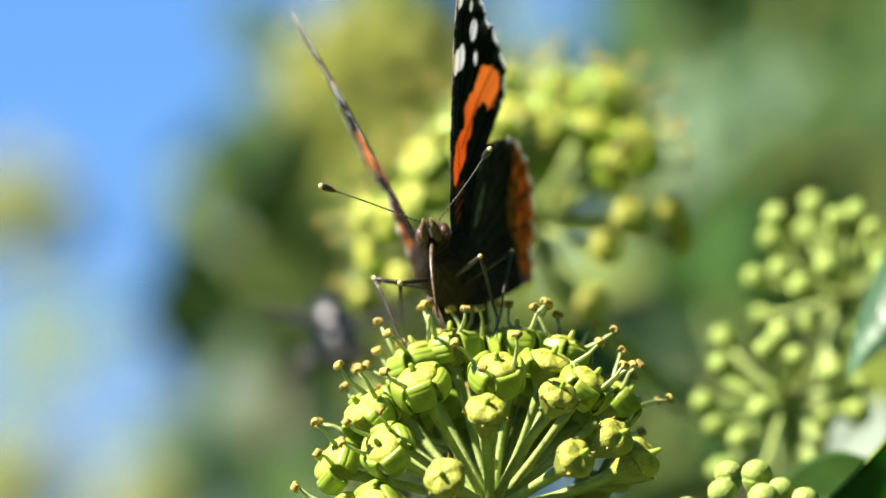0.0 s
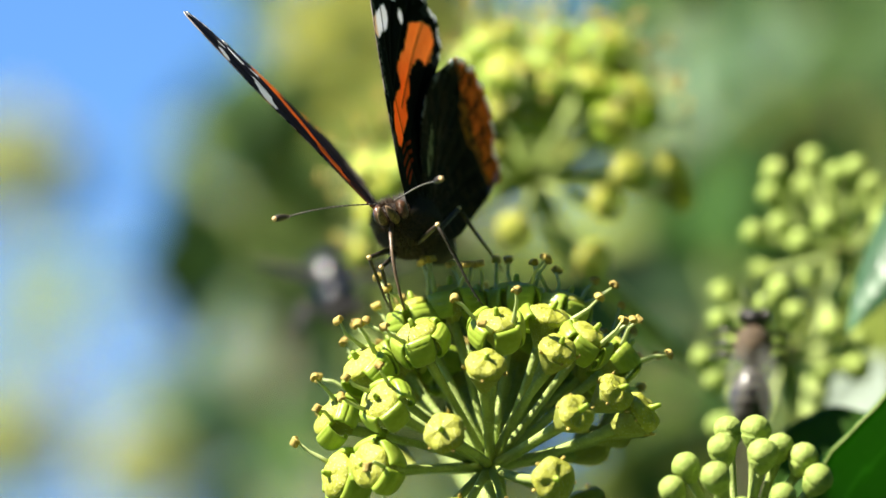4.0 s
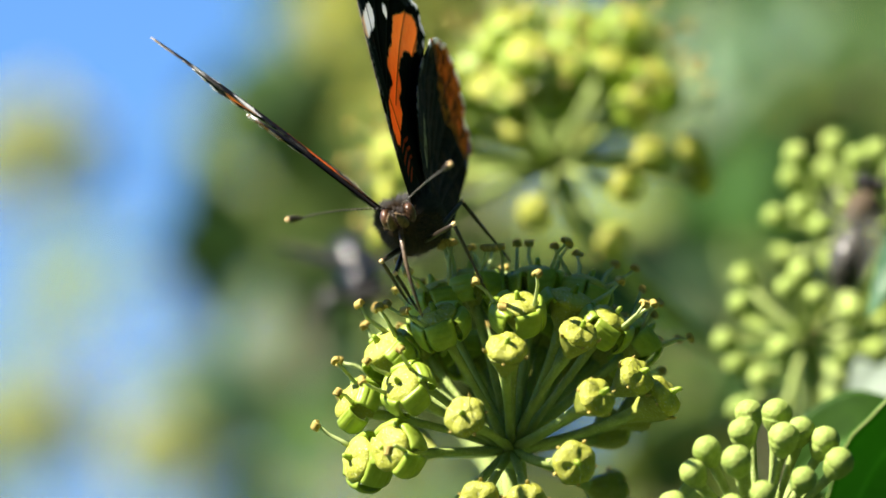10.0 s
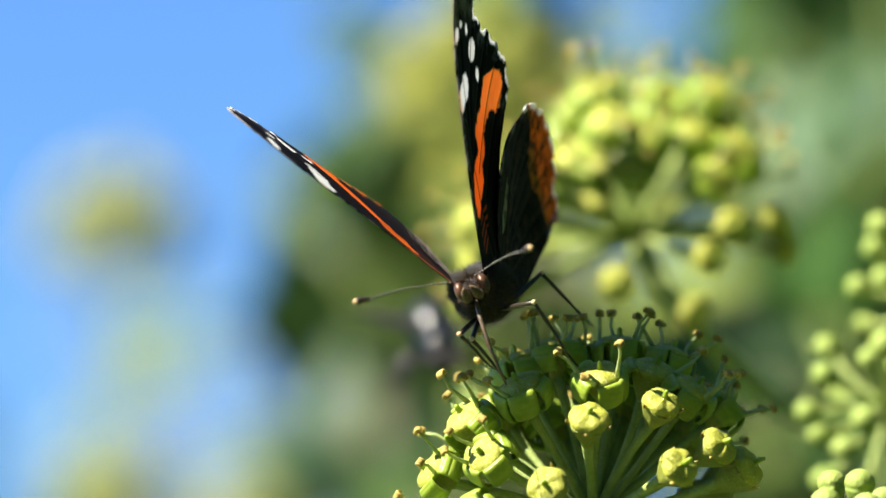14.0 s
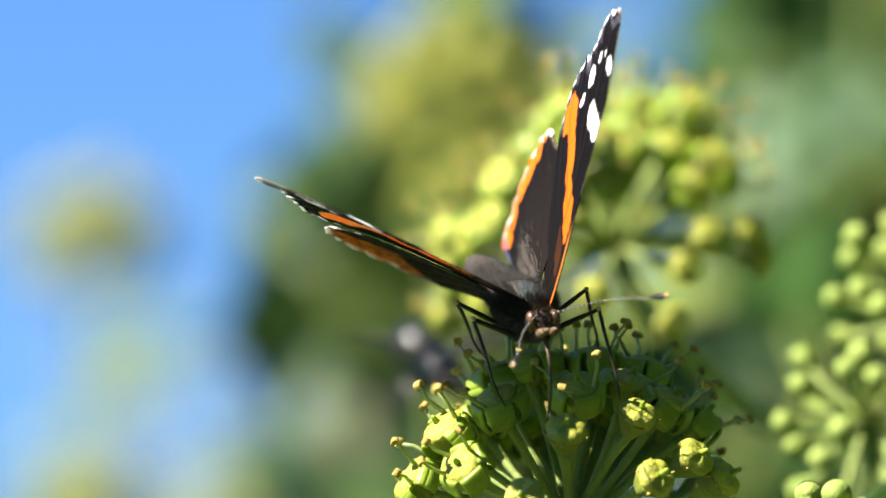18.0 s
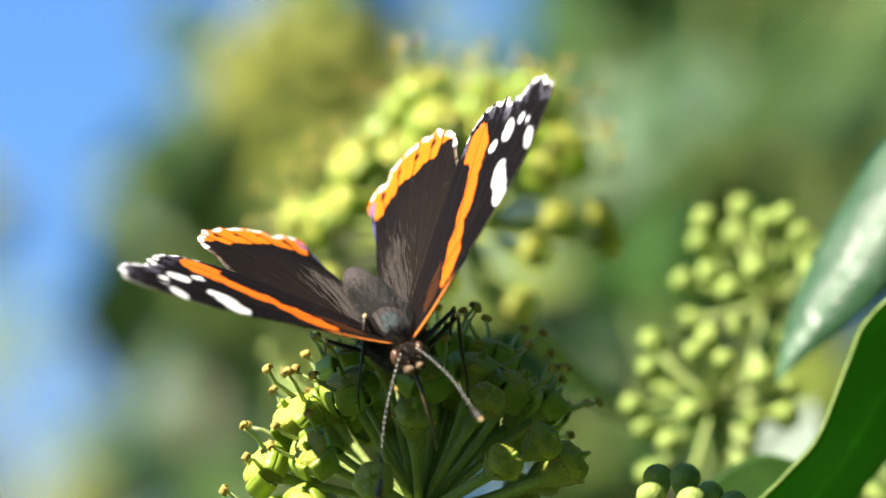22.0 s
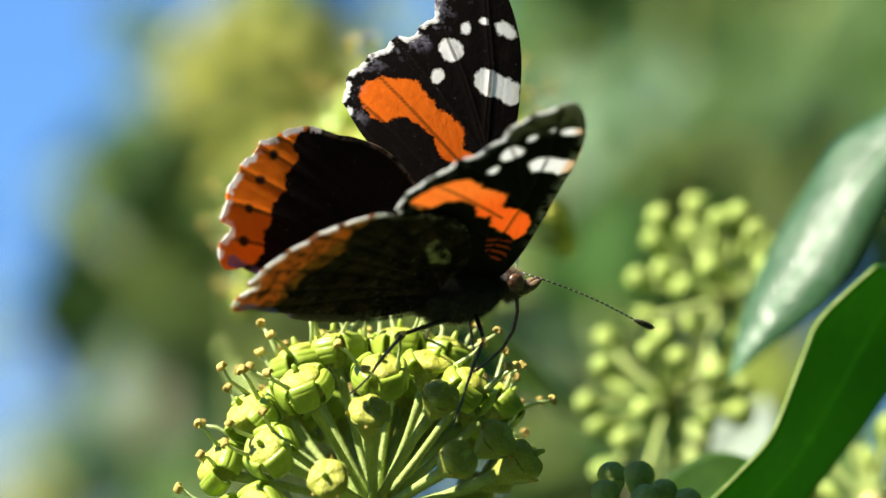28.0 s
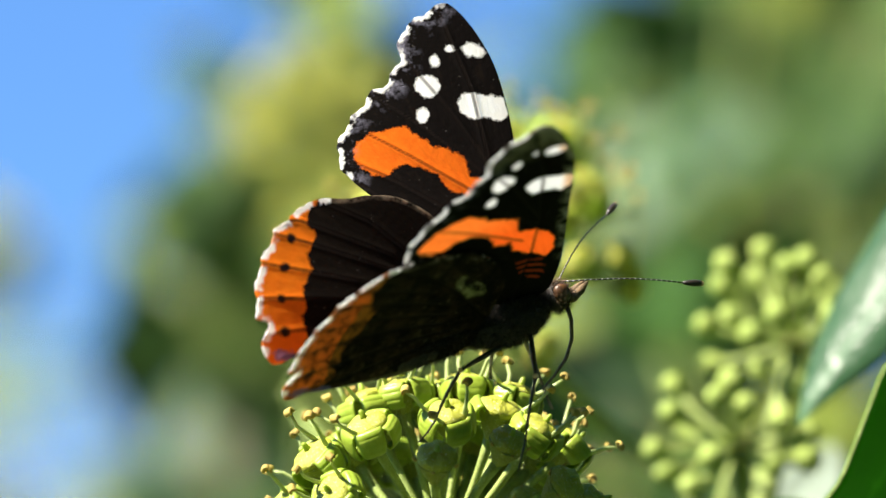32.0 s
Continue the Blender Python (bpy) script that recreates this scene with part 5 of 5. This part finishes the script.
def fly_pose(u, v, d, heading):
    """Facing the eye, wings spread to both sides."""
    return Matrix.Translation(spot(u, v, d)) @ VIEW.to_3x3().to_4x4() @ pose(0, 0, 0, 0, 25, heading)


def motions():
    walk(butterfly, [
        (0.0, body_pose(0.5, 8.2, -2.1, -103.3, 28.2, 10.4)),
        (0.5, body_pose(0.2, 7.3, -2.1, -103.6, 25.3, 12.1)),
        (1.0, body_pose(-1.2, 4.2, -1.7, -98.9, 12.4, 16.8)),
        (2.0, body_pose(-1.9, 8.1, -1.4, -104.2, 11.1, 21.3)),
        (3.0, body_pose(-2.6, 7.4, -1.8, -107.2, 12.8, 15.7)),
        (6.0, body_pose(-4.7, -2.5, -2.6, -95.7, 2.7, 9.8)),
        (8.0, body_pose(-5.3, -3.0, -3.0, -97.5, 1.8, 13.3)),
        (9.0, body_pose(-5.2, -3.3, -3.3, -99.5, 2.9, 15.0)),
        (11.6, body_pose(-5.2, -3.3, -3.3, -99.5, 2.9, 15.0)),
        (12.0, body_pose(-5.0, -2.0, -3.1, -102.1, 3.2, 27.2)),
        (12.5, body_pose(-5.2, -2.7, -3.4, -101.0, 1.9, 27.3)),
        (13.0, body_pose(-5.7, -3.6, -3.9, -99.8, 0.7, 28.4)),
        (14.0, body_pose(-6.2, -3.5, -3.1, -98.1, 0.2, 20.4)),
        (14.5, body_pose(-6.2, -3.5, -3.1, -98.1, 0.2, 20.4)),
        (16.5, body_pose(-3.3, -3.1, -3.9, -89.3, -5.0, 10.7)),
        (17.0, body_pose(-2.5, -3.5, -2.9, -83.3, -4.0, 13.7)),
        (18.0, body_pose(-0.2, -4.7, -3.4, -72.2, -14.8, 5.5)),
        (19.0, body_pose(0.9, -3.8, -3.6, -71.6, -14.8, 6.9)),
        (20.0, body_pose(1.2, -5.5, -3.7, -70.2, -16.3, 6.2)),
        (21.0, body_pose(2.2, -8.5, -6.5, -67.2, -23.0, 17.7)),
        (22.0, body_pose(1.9, -9.3, -7.7, -75.3, -20.1, 20.3)),
        (22.7, body_pose(4.5, -10.3, -7.8, -59.7, -21.8, 13.7)),
        (23.0, body_pose(8.1, -10.3, -7.4, -45.7, -17.3, 17.0)),
        (23.5, body_pose(9.9, -9.8, -6.5, -31.3, -7.7, 12.3)),
        (24.0, body_pose(11.1, -9.5, -6.0, -20.8, -2.2, 9.6)),
        (25.0, body_pose(11.4, -8.9, -5.0, 12.4, -0.5, 10.1)),
        (25.5, body_pose(11.8, -9.5, -5.1, 15.8, -2.8, 10.2)),
        (27.5, body_pose(12.6, -10.6, -5.3, 20.2, -4.2, 10.7)),
        (28.0, body_pose(11.6, -10.1, -3.9, 21.6, 5.4, 12.3)),
        (29.0, body_pose(10.1, -10.2, -2.5, 20.9, 18.2, 11.4)),
        (30.0, body_pose(9.9, -10.3, -2.3, 20.5, 18.7, 9.4)),
        (31.0, body_pose(9.8, -10.4, -2.3, 21.1, 18.4, 9.6)),
        (32.0, body_pose(9.8, -10.5, -2.1, 20.1, 18.8, 8.5)),
    ])
    walk(forewing_left, [(t, wing_pose(1, 1, a, b, c)) for t, a, b, c in (
        (0.0, 78.1, -44.3, -3.7), (0.5, 68.4, -37.2, -6.4), (1.0, 24.8, -27.1, -10.1), (2.0, 49.2, -31.0, -2.8), (3.0, 81.7, -26.6, -6.6),
        (6.0, 92.6, -27.0, -11.4), (8.0, 91.1, -24.0, -10.5), (9.0, 90.8, -23.6, -10.3), (11.6, 88.8, -24.6, -10.3), (12.0, 39.7, -31.5, -5.3),
        (12.5, 53.6, -30.8, -6.7), (13.0, 71.6, -29.0, -10.1), (14.0, 76.3, -30.6, -8.0), (14.5, 76.3, -30.6, -8.0), (16.5, 91.4, -16.0, -9.0),
        (17.0, 75.4, -9.0, -6.0), (18.0, 79.0, -18.8, -9.6), (19.0, 83.6, -19.3, -11.6), (20.0, 85.5, -21.0, -11.5), (21.0, 91.7, -21.8, -8.3),
        (22.0, 52.1, -28.4, -5.3), (22.7, 75.8, -26.7, -5.6), (23.0, 90.2, -23.9, -5.4), (23.5, 78.5, -23.1, -0.8), (24.0, 70.8, -21.3, 1.8),
        (25.0, 70.6, -22.4, -1.7), (25.5, 73.8, -22.7, -3.7), (27.5, 80.8, -24.0, -6.5), (28.0, 71.0, -27.9, -8.1), (29.0, 64.9, -23.8, -5.5),
        (30.0, 68.7, -24.4, -4.8), (31.0, 66.1, -23.7, -4.2), (32.0, 67.6, -23.8, -5.6),
    )])
    walk(hindwing_left, [(t, wing_pose(1, 0, a, b, c)) for t, a, b, c in (
        (0.0, 74.2, -36.6, 0.2), (0.5, 64.7, -31.8, 0.4), (1.0, 20.2, -24.0, -1.5), (2.0, 44.9, -21.3, -0.3), (3.0, 71.9, -31.6, -2.8),
        (6.0, 84.4, -29.3, -3.1), (8.0, 81.1, -28.3, -1.5), (9.0, 79.8, -30.5, -0.8), (11.6, 77.8, -29.5, -0.8), (12.0, 35.0, -20.6, 4.8),
        (12.5, 47.2, -25.3, 1.2), (13.0, 63.4, -31.0, -4.5), (14.0, 68.0, -27.7, -4.3), (14.5, 68.0, -27.7, -4.3), (16.5, 85.3, -27.9, -1.5),
        (17.0, 69.3, -17.9, -1.5), (18.0, 72.4, -11.0, -8.0), (19.0, 77.3, -11.0, -5.7), (20.0, 76.9, -13.8, -4.6), (21.0, 82.0, -18.2, 0.4),
        (22.0, 42.6, -20.4, 1.4), (22.7, 58.2, -14.7, -1.9), (23.0, 84.9, -23.5, -3.6), (23.5, 74.8, -22.3, -4.9), (24.0, 70.7, -21.1, -4.3),
        (25.0, 70.1, -14.2, 17.3), (25.5, 70.0, -14.3, 16.2), (27.5, 70.5, -18.4, 12.7), (28.0, 63.7, -18.8, 12.8), (29.0, 62.4, -16.4, 10.5),
        (30.0, 66.4, -17.2, 11.4), (31.0, 63.7, -15.6, 11.6), (32.0, 65.7, -15.9, 12.0),
    )])
    walk(forewing_right, [(t, wing_pose(-1, 1, a, b, c)) for t, a, b, c in (
        (0.0, 68.6, -20.4, -0.0), (0.5, 58.5, -22.1, -1.7), (1.0, 14.4, -25.8, -1.4), (2.0, 46.4, -27.5, 0.4), (3.0, 63.6, -54.4, -0.9),
        (6.0, 46.5, -37.2, -3.3), (8.0, 52.7, -40.0, -6.0), (9.0, 54.8, -40.2, -6.5), (11.6, 53.8, -40.2, -6.5), (12.0, 37.1, -25.2, -1.5),
        (12.5, 51.8, -30.5, -3.2), (13.0, 69.5, -35.7, -6.8), (14.0, 61.0, -39.5, -2.7), (14.5, 61.0, -39.5, -2.7), (16.5, 57.9, -25.5, -8.2),
        (17.0, 48.9, -24.5, -8.2), (18.0, 32.7, -17.9, -10.7), (19.0, 40.2, -18.1, -9.2), (20.0, 39.7, -19.2, -7.9), (21.0, 59.8, -21.4, -1.8),
        (22.0, 39.5, -28.4, -4.9), (22.7, 27.4, -16.1, 0.4), (23.0, 49.5, -27.4, -6.1), (23.5, 30.3, -28.5, -4.0), (24.0, 19.1, -28.7, -3.9),
        (25.0, 29.3, -12.6, -3.3), (25.5, 35.4, -12.5, -3.2), (27.5, 45.6, -12.9, -2.9), (28.0, 46.1, -13.7, -2.8), (29.0, 44.6, -9.8, -1.9),
        (30.0, 47.9, -10.1, -1.1), (31.0, 43.2, -9.2, -1.2), (32.0, 44.2, -9.1, 0.4),
    )])
    walk(hindwing_right, [(t, wing_pose(-1, 0, a, b, c)) for t, a, b, c in (
        (0.0, 68.7, -22.0, 0.0), (0.5, 58.5, -21.4, 0.6), (1.0, 13.4, -16.8, 1.3), (2.0, 43.9, -20.7, 0.0), (3.0, 62.5, -64.0, -1.0),
        (6.0, 41.4, -20.2, 1.0), (8.0, 46.8, -35.3, -0.6), (9.0, 49.0, -42.0, -0.7), (11.6, 48.0, -41.0, -0.7), (12.0, 34.7, -26.4, 0.1),
        (12.5, 48.0, -34.2, -1.4), (13.0, 65.2, -43.0, -3.0), (14.0, 57.6, -43.0, -0.0), (14.5, 57.6, -43.0, 0.0), (16.5, 49.7, -25.1, 1.5),
        (17.0, 43.7, -20.1, -4.5), (18.0, 28.6, -12.2, -9.9), (19.0, 35.2, -14.7, -6.6), (20.0, 35.1, -15.7, -6.2), (21.0, 53.3, -19.3, -4.6),
        (22.0, 33.0, -15.5, 1.9), (22.7, 27.2, -2.6, 0.6), (23.0, 40.5, -37.3, -3.0), (23.5, 23.8, -40.0, -3.4), (24.0, 13.0, -43.7, -3.8),
        (25.0, 28.9, -16.1, -4.8), (25.5, 35.1, -16.2, -5.0), (27.5, 46.8, -20.3, -5.8), (28.0, 44.3, -17.7, -1.9), (29.0, 43.8, -13.6, -1.5),
        (30.0, 47.2, -14.4, -1.3), (31.0, 43.9, -13.6, -1.6), (32.0, 44.9, -13.7, -1.7),
    )])
    walk(proboscis, [(t, pose(7.9 * MM, 0, -1.1 * MM, 0, a, 0)) for t, a in (
        (0.0, 0), (22.0, 0), (22.7, 8), (23.5, 26), (25.0, 34), (28.0, 34), (32.0, 34),
    )])
    walk(antenna_left, [(t, antenna_pose(1, a, b)) for t, a, b in (
        (0.0, 30, -3), (1.0, 34, -53), (2.0, 32, -19), (3.0, 32, -10), (6.0, 24, 3), (8.0, 27, 6),
        (9.0, 29, 4), (11.4, 29, 4), (12.0, 28, -34), (13.0, 32, -48), (14.0, 30, -1), (16.5, 41, 13),
        (17.0, 34, 6), (18.0, 30, 16), (19.0, 36, -4), (20.0, -8, -10), (21.0, 31, -4), (22.0, 7, -10),
        (23.0, 20, 14), (24.0, -30, 11), (24.55, 22, -20), (25.0, 73, -48), (27.5, 60, -27), (28.0, 54, 9),
        (29.0, 41, 3), (30.0, 41, 6), (31.0, 39, 8), (32.0, 39, 9),
    )])
    walk(antenna_right, [(t, antenna_pose(-1, a, b)) for t, a, b in (
        (0.0, -29, -7), (1.0, -61, -65), (2.0, -32, -7), (3.0, -28, -9), (6.0, -33, -5), (8.0, -30, 1),
        (9.0, -28, 0), (11.4, -28, 0), (12.0, -45, -36), (13.0, -37, -14), (14.0, -32, 3), (16.5, -17, -7),
        (17.0, -22, -10), (18.0, -25, -3), (19.0, -23, -5), (20.0, -15, -61), (21.0, -24, -22), (22.0, -36, -38),
        (22.7, -17, -4), (23.0, -32, 14), (24.0, -24, -24), (25.0, 0, -62), (27.5, -1, -40), (28.0, -3, -27),
        (29.0, -2, -25), (30.0, 1, -24), (31.0, 1, -21), (32.0, 5, -21),
    )])
    walk(leg_one, [(t, leg_pose(1, 3.0, a, b)) for t, a, b in (
        (0.0, 34, -11), (1.0, 33, -7), (2.0, 43, -8), (3.0, 31, 0), (6.0, 39, 4), (9.0, 39, 4),
        (11.6, 39, 4), (14.0, 40, -7), (14.5, 40, -7), (16.5, 70, 14), (17.0, 64, 0), (18.0, 63, 26),
        (19.0, 56, 23), (20.0, 59, 21), (21.0, 68, 34), (22.0, 72, 36), (22.7, 84, 20), (23.0, 91, 7),
        (23.5, 104, -17), (24.0, 100, -9), (25.0, 75, 3), (25.5, 73, 3), (27.5, 67, 2), (28.0, 65, -16),
        (29.0, 64, -43), (32.0, 65, -39),
    )])
    walk(shin_one, [(t, shin_pose(a, b)) for t, a, b in (
        (0.0, 145, -25), (1.0, 134, -38), (2.0, 139, -28), (3.0, 112, -65), (6.0, 136, -51), (9.0, 136, -51),
        (11.6, 136, -51), (14.0, 120, -57), (14.5, 120, -57), (15.5, 39, -82), (16.5, -41, -80), (17.0, -33, -71),
        (18.0, -105, -65), (19.0, -106, -56), (20.0, -110, -62), (21.0, -149, -48), (22.0, -164, -46), (22.7, 133, -68),
        (23.0, 98, -71), (23.25, 52, -50), (23.5, 11, -24), (24.0, 15, -33), (25.0, 2, -66), (25.5, -4, -62),
        (27.5, -9, -50), (28.0, -7, -41), (29.0, -2, -16), (32.0, -2, -16),
    )])
    walk(leg_two, [(t, leg_pose(1, 0.8, a, b)) for t, a, b in (
        (0.0, 77, 21), (1.0, 96, 27), (2.0, 72, 15), (3.0, 134, 39), (6.0, 137, 32), (9.0, 137, 32),
        (11.6, 137, 32), (14.0, 135, 20), (14.5, 135, 20), (16.5, 89, 30), (17.0, 91, 22), (18.0, 81, 36),
        (19.0, 78, 40), (20.0, 85, 31), (21.0, 99, 20), (22.0, 114, 15), (22.7, 119, -5), (23.0, 121, -14),
        (23.5, 121, -17), (24.0, 117, -12), (25.0, 89, -16), (25.5, 85, -15), (27.5, 79, -13), (28.0, 78, -21),
        (29.0, 79, -28), (32.0, 81, -25),
    )])
    walk(shin_two, [(t, shin_pose(a, b)) for t, a, b in (
        (0.0, 174, -51), (1.0, 165, -52), (2.0, 130, -60), (3.0, 83, -60), (6.0, 55, -72), (9.0, 55, -72),
        (11.6, 55, -72), (14.0, 39, -63), (14.5, 39, -63), (16.5, 108, -54), (17.0, 112, -60), (18.0, 126, -55),
        (19.0, 145, -48), (20.0, 127, -56), (21.0, 105, -54), (22.0, 90, -49), (22.7, 35, -40), (23.0, 24, -32),
        (23.5, 9, -13), (24.0, 9, -14), (25.0, 3, -16), (25.5, 3, -16), (27.5, 1, -16), (28.0, 1, -16),
        (29.0, 1, -16), (32.0, 1, -16),
    )])
    walk(leg_three, [(t, leg_pose(-1, 3.0, a, b)) for t, a, b in (
        (0.0, -24, -26), (1.0, -21, -23), (2.0, -21, -8), (3.0, -15, -16), (6.0, -11, -12), (9.0, -11, -12),
        (11.6, -11, -12), (14.0, -12, -11), (14.5, -12, -11), (16.5, -57, 16), (17.0, -63, 15), (18.0, -68, 27),
        (19.0, -70, 34), (20.0, -68, 26), (21.0, -75, 60), (22.0, -84, 78), (22.7, -71, 39), (23.0, -73, 39),
        (23.5, -66, 10), (24.0, -63, -4), (25.0, -93, 1), (25.5, -94, -3), (27.5, -100, 2), (28.0, -107, -8),
        (29.0, -118, -20), (30.0, -117, -23), (31.0, -118, -21), (32.0, -116, -25),
    )])
    walk(shin_three, [(t, shin_pose(a, b)) for t, a, b in (
        (0.0, -142, -22), (1.0, -145, -29), (2.0, -146, -25), (3.0, -151, -43), (6.0, -170, -40), (9.0, -170, -40),
        (11.6, -170, -40), (14.0, -173, -38), (14.5, -173, -38), (16.5, 157, -41), (17.0, 159, -52), (18.0, 160, -49),
        (19.0, 149, -58), (20.0, 156, -58), (21.0, 179, -43), (22.0, 171, -35), (22.7, 164, -29), (23.0, 170, -40),
        (23.5, 162, -59), (24.0, -158, -61), (25.0, -116, -70), (25.5, -116, -70), (27.5, -87, -67), (28.0, -50, -62),
        (29.0, -32, -45), (30.0, -33, -44), (31.0, -31, -46), (32.0, -33, -44),
    )])
    walk(leg_four, [(t, leg_pose(-1, 0.8, a, b)) for t, a, b in (
        (0.0, -73, 13), (1.0, -52, 3), (2.0, -65, 21), (3.0, -11, -17), (6.0, -6, -24), (9.0, -6, -24),
        (11.6, -6, -24), (14.0, -6, -18), (14.5, -6, -18), (15.5, -40, 13), (16.5, -75, 44), (17.0, -77, 43),
        (18.0, -96, 31), (19.0, -85, 37), (20.0, -101, 25), (21.0, -111, 28), (22.0, -106, 33), (22.7, -82, 40),
        (23.0, -78, 42), (23.5, -82, 36), (24.0, -136, 5), (25.0, -154, 2), (25.5, -134, 3), (27.5, -158, 0),
        (28.0, -165, -6), (29.0, -173, -8), (30.0, -173, -8), (31.0, -170, -3), (32.0, -169, -6),
    )])
    walk(shin_four, [(t, shin_pose(a, b)) for t, a, b in (
        (0.0, 178, -59), (1.0, 178, -52), (2.0, 157, -52), (3.0, -152, -47), (6.0, -173, -50), (9.0, -173, -50),
        (11.6, -173, -50), (14.0, -182, -53), (14.5, -182, -53), (16.5, -156, -10), (17.0, -151, -18), (18.0, -144, -29),
        (19.0, -143, -32), (20.0, -135, -38), (21.0, -109, -37), (22.0, -99, -33), (22.7, -145, -23), (23.0, -139, -31),
        (23.5, -132, -49), (24.0, -92, -45), (25.0, -83, -52), (25.5, -77, -46), (27.5, -70, -50), (28.0, -64, -47),
        (29.0, -55, -44), (30.0, -51, -43), (31.0, -58, -48), (32.0, -55, -45),
    )])
    walk(bee, [
        (0.0, insect_pose(34, -40, 16, 100, 20)), (1.0, insect_pose(33.5, -31, 16, 100, 20)), (1.5, insect_pose(33.1, -26.4, 17, 110, 20)),
        (2.0, insect_pose(33.4, -26.6, 26, 120, 25)), (2.5, insect_pose(34.7, -26.2, 27, 110, 25)), (3.0, insect_pose(34.3, -25.4, 28, 100, 20)),
        (3.5, insect_pose(31.6, -18.1, 30, 90, 10)), (4.5, insect_pose(30.9, -16.0, 44, 85, 10)), (5.5, insect_pose(31.2, -13.9, 44, 85, 15)),
        (6.0, insect_pose(32.1, -12.8, 42, 80, 15)), (7.0, insect_pose(34.4, -11.6, 40, 62, 15)), (8.0, insect_pose(36.3, -11.3, 36, 48, 15)),
        (9.0, insect_pose(38.1, -10.4, 30, 42, 15)), (9.5, insect_pose(38.3, -8.2, 34, 52, 15)), (10.0, insect_pose(39.8, -3.8, 62, 75, 10)),
        (10.5, insect_pose(40.6, 7.8, 66, 110, 0)), (11.0, insect_pose(37.7, 9.4, 70, 160, 0)), (11.5, insect_pose(46, 14, 80, 100, 0)),
        (12.5, insect_pose(75, 30, 90, 60, 0)), (14.0, insect_pose(110, 45, 120, 40, 0)), (32.0, insect_pose(400, 120, 400, 40, 0)),
    ])
    walk(fly, [
        (0.0, fly_pose(-10.6, -8.6, 120, -80)), (3.0, fly_pose(-10.8, -8.5, 120, -80)), (8.0, fly_pose(-10.4, -8.7, 120, -80)), (17.2, fly_pose(-11.2, -7.8, 120, -80)),
        (17.5, fly_pose(-9.6, -8.6, 115, -60)), (17.8, fly_pose(-8.8, -9.6, 112, -60)), (18.2, fly_pose(-9.8, -9.2, 112, -75)), (18.6, fly_pose(-12.5, -17.0, 118, -90)),
        (19.5, fly_pose(-16.0, -44.0, 140, -120)), (22.0, fly_pose(-50.0, -40.0, 420, -60)), (22.6, fly_pose(-37.0, -9.0, 480, -40)), (22.8, fly_pose(-33.5, 0.6, 490, -40)),
        (23.0, fly_pose(-33.4, 11.6, 500, -40)), (23.2, fly_pose(-27.9, 17.6, 510, -30)), (23.5, fly_pose(-15.0, 21.5, 520, -20)), (24.0, fly_pose(6.0, 36.0, 540, -20)),
        (27.0, fly_pose(80.0, 90.0, 800, -20)), (32.0, fly_pose(160.0, 120.0, 1200, -20)),
    ])


motions()
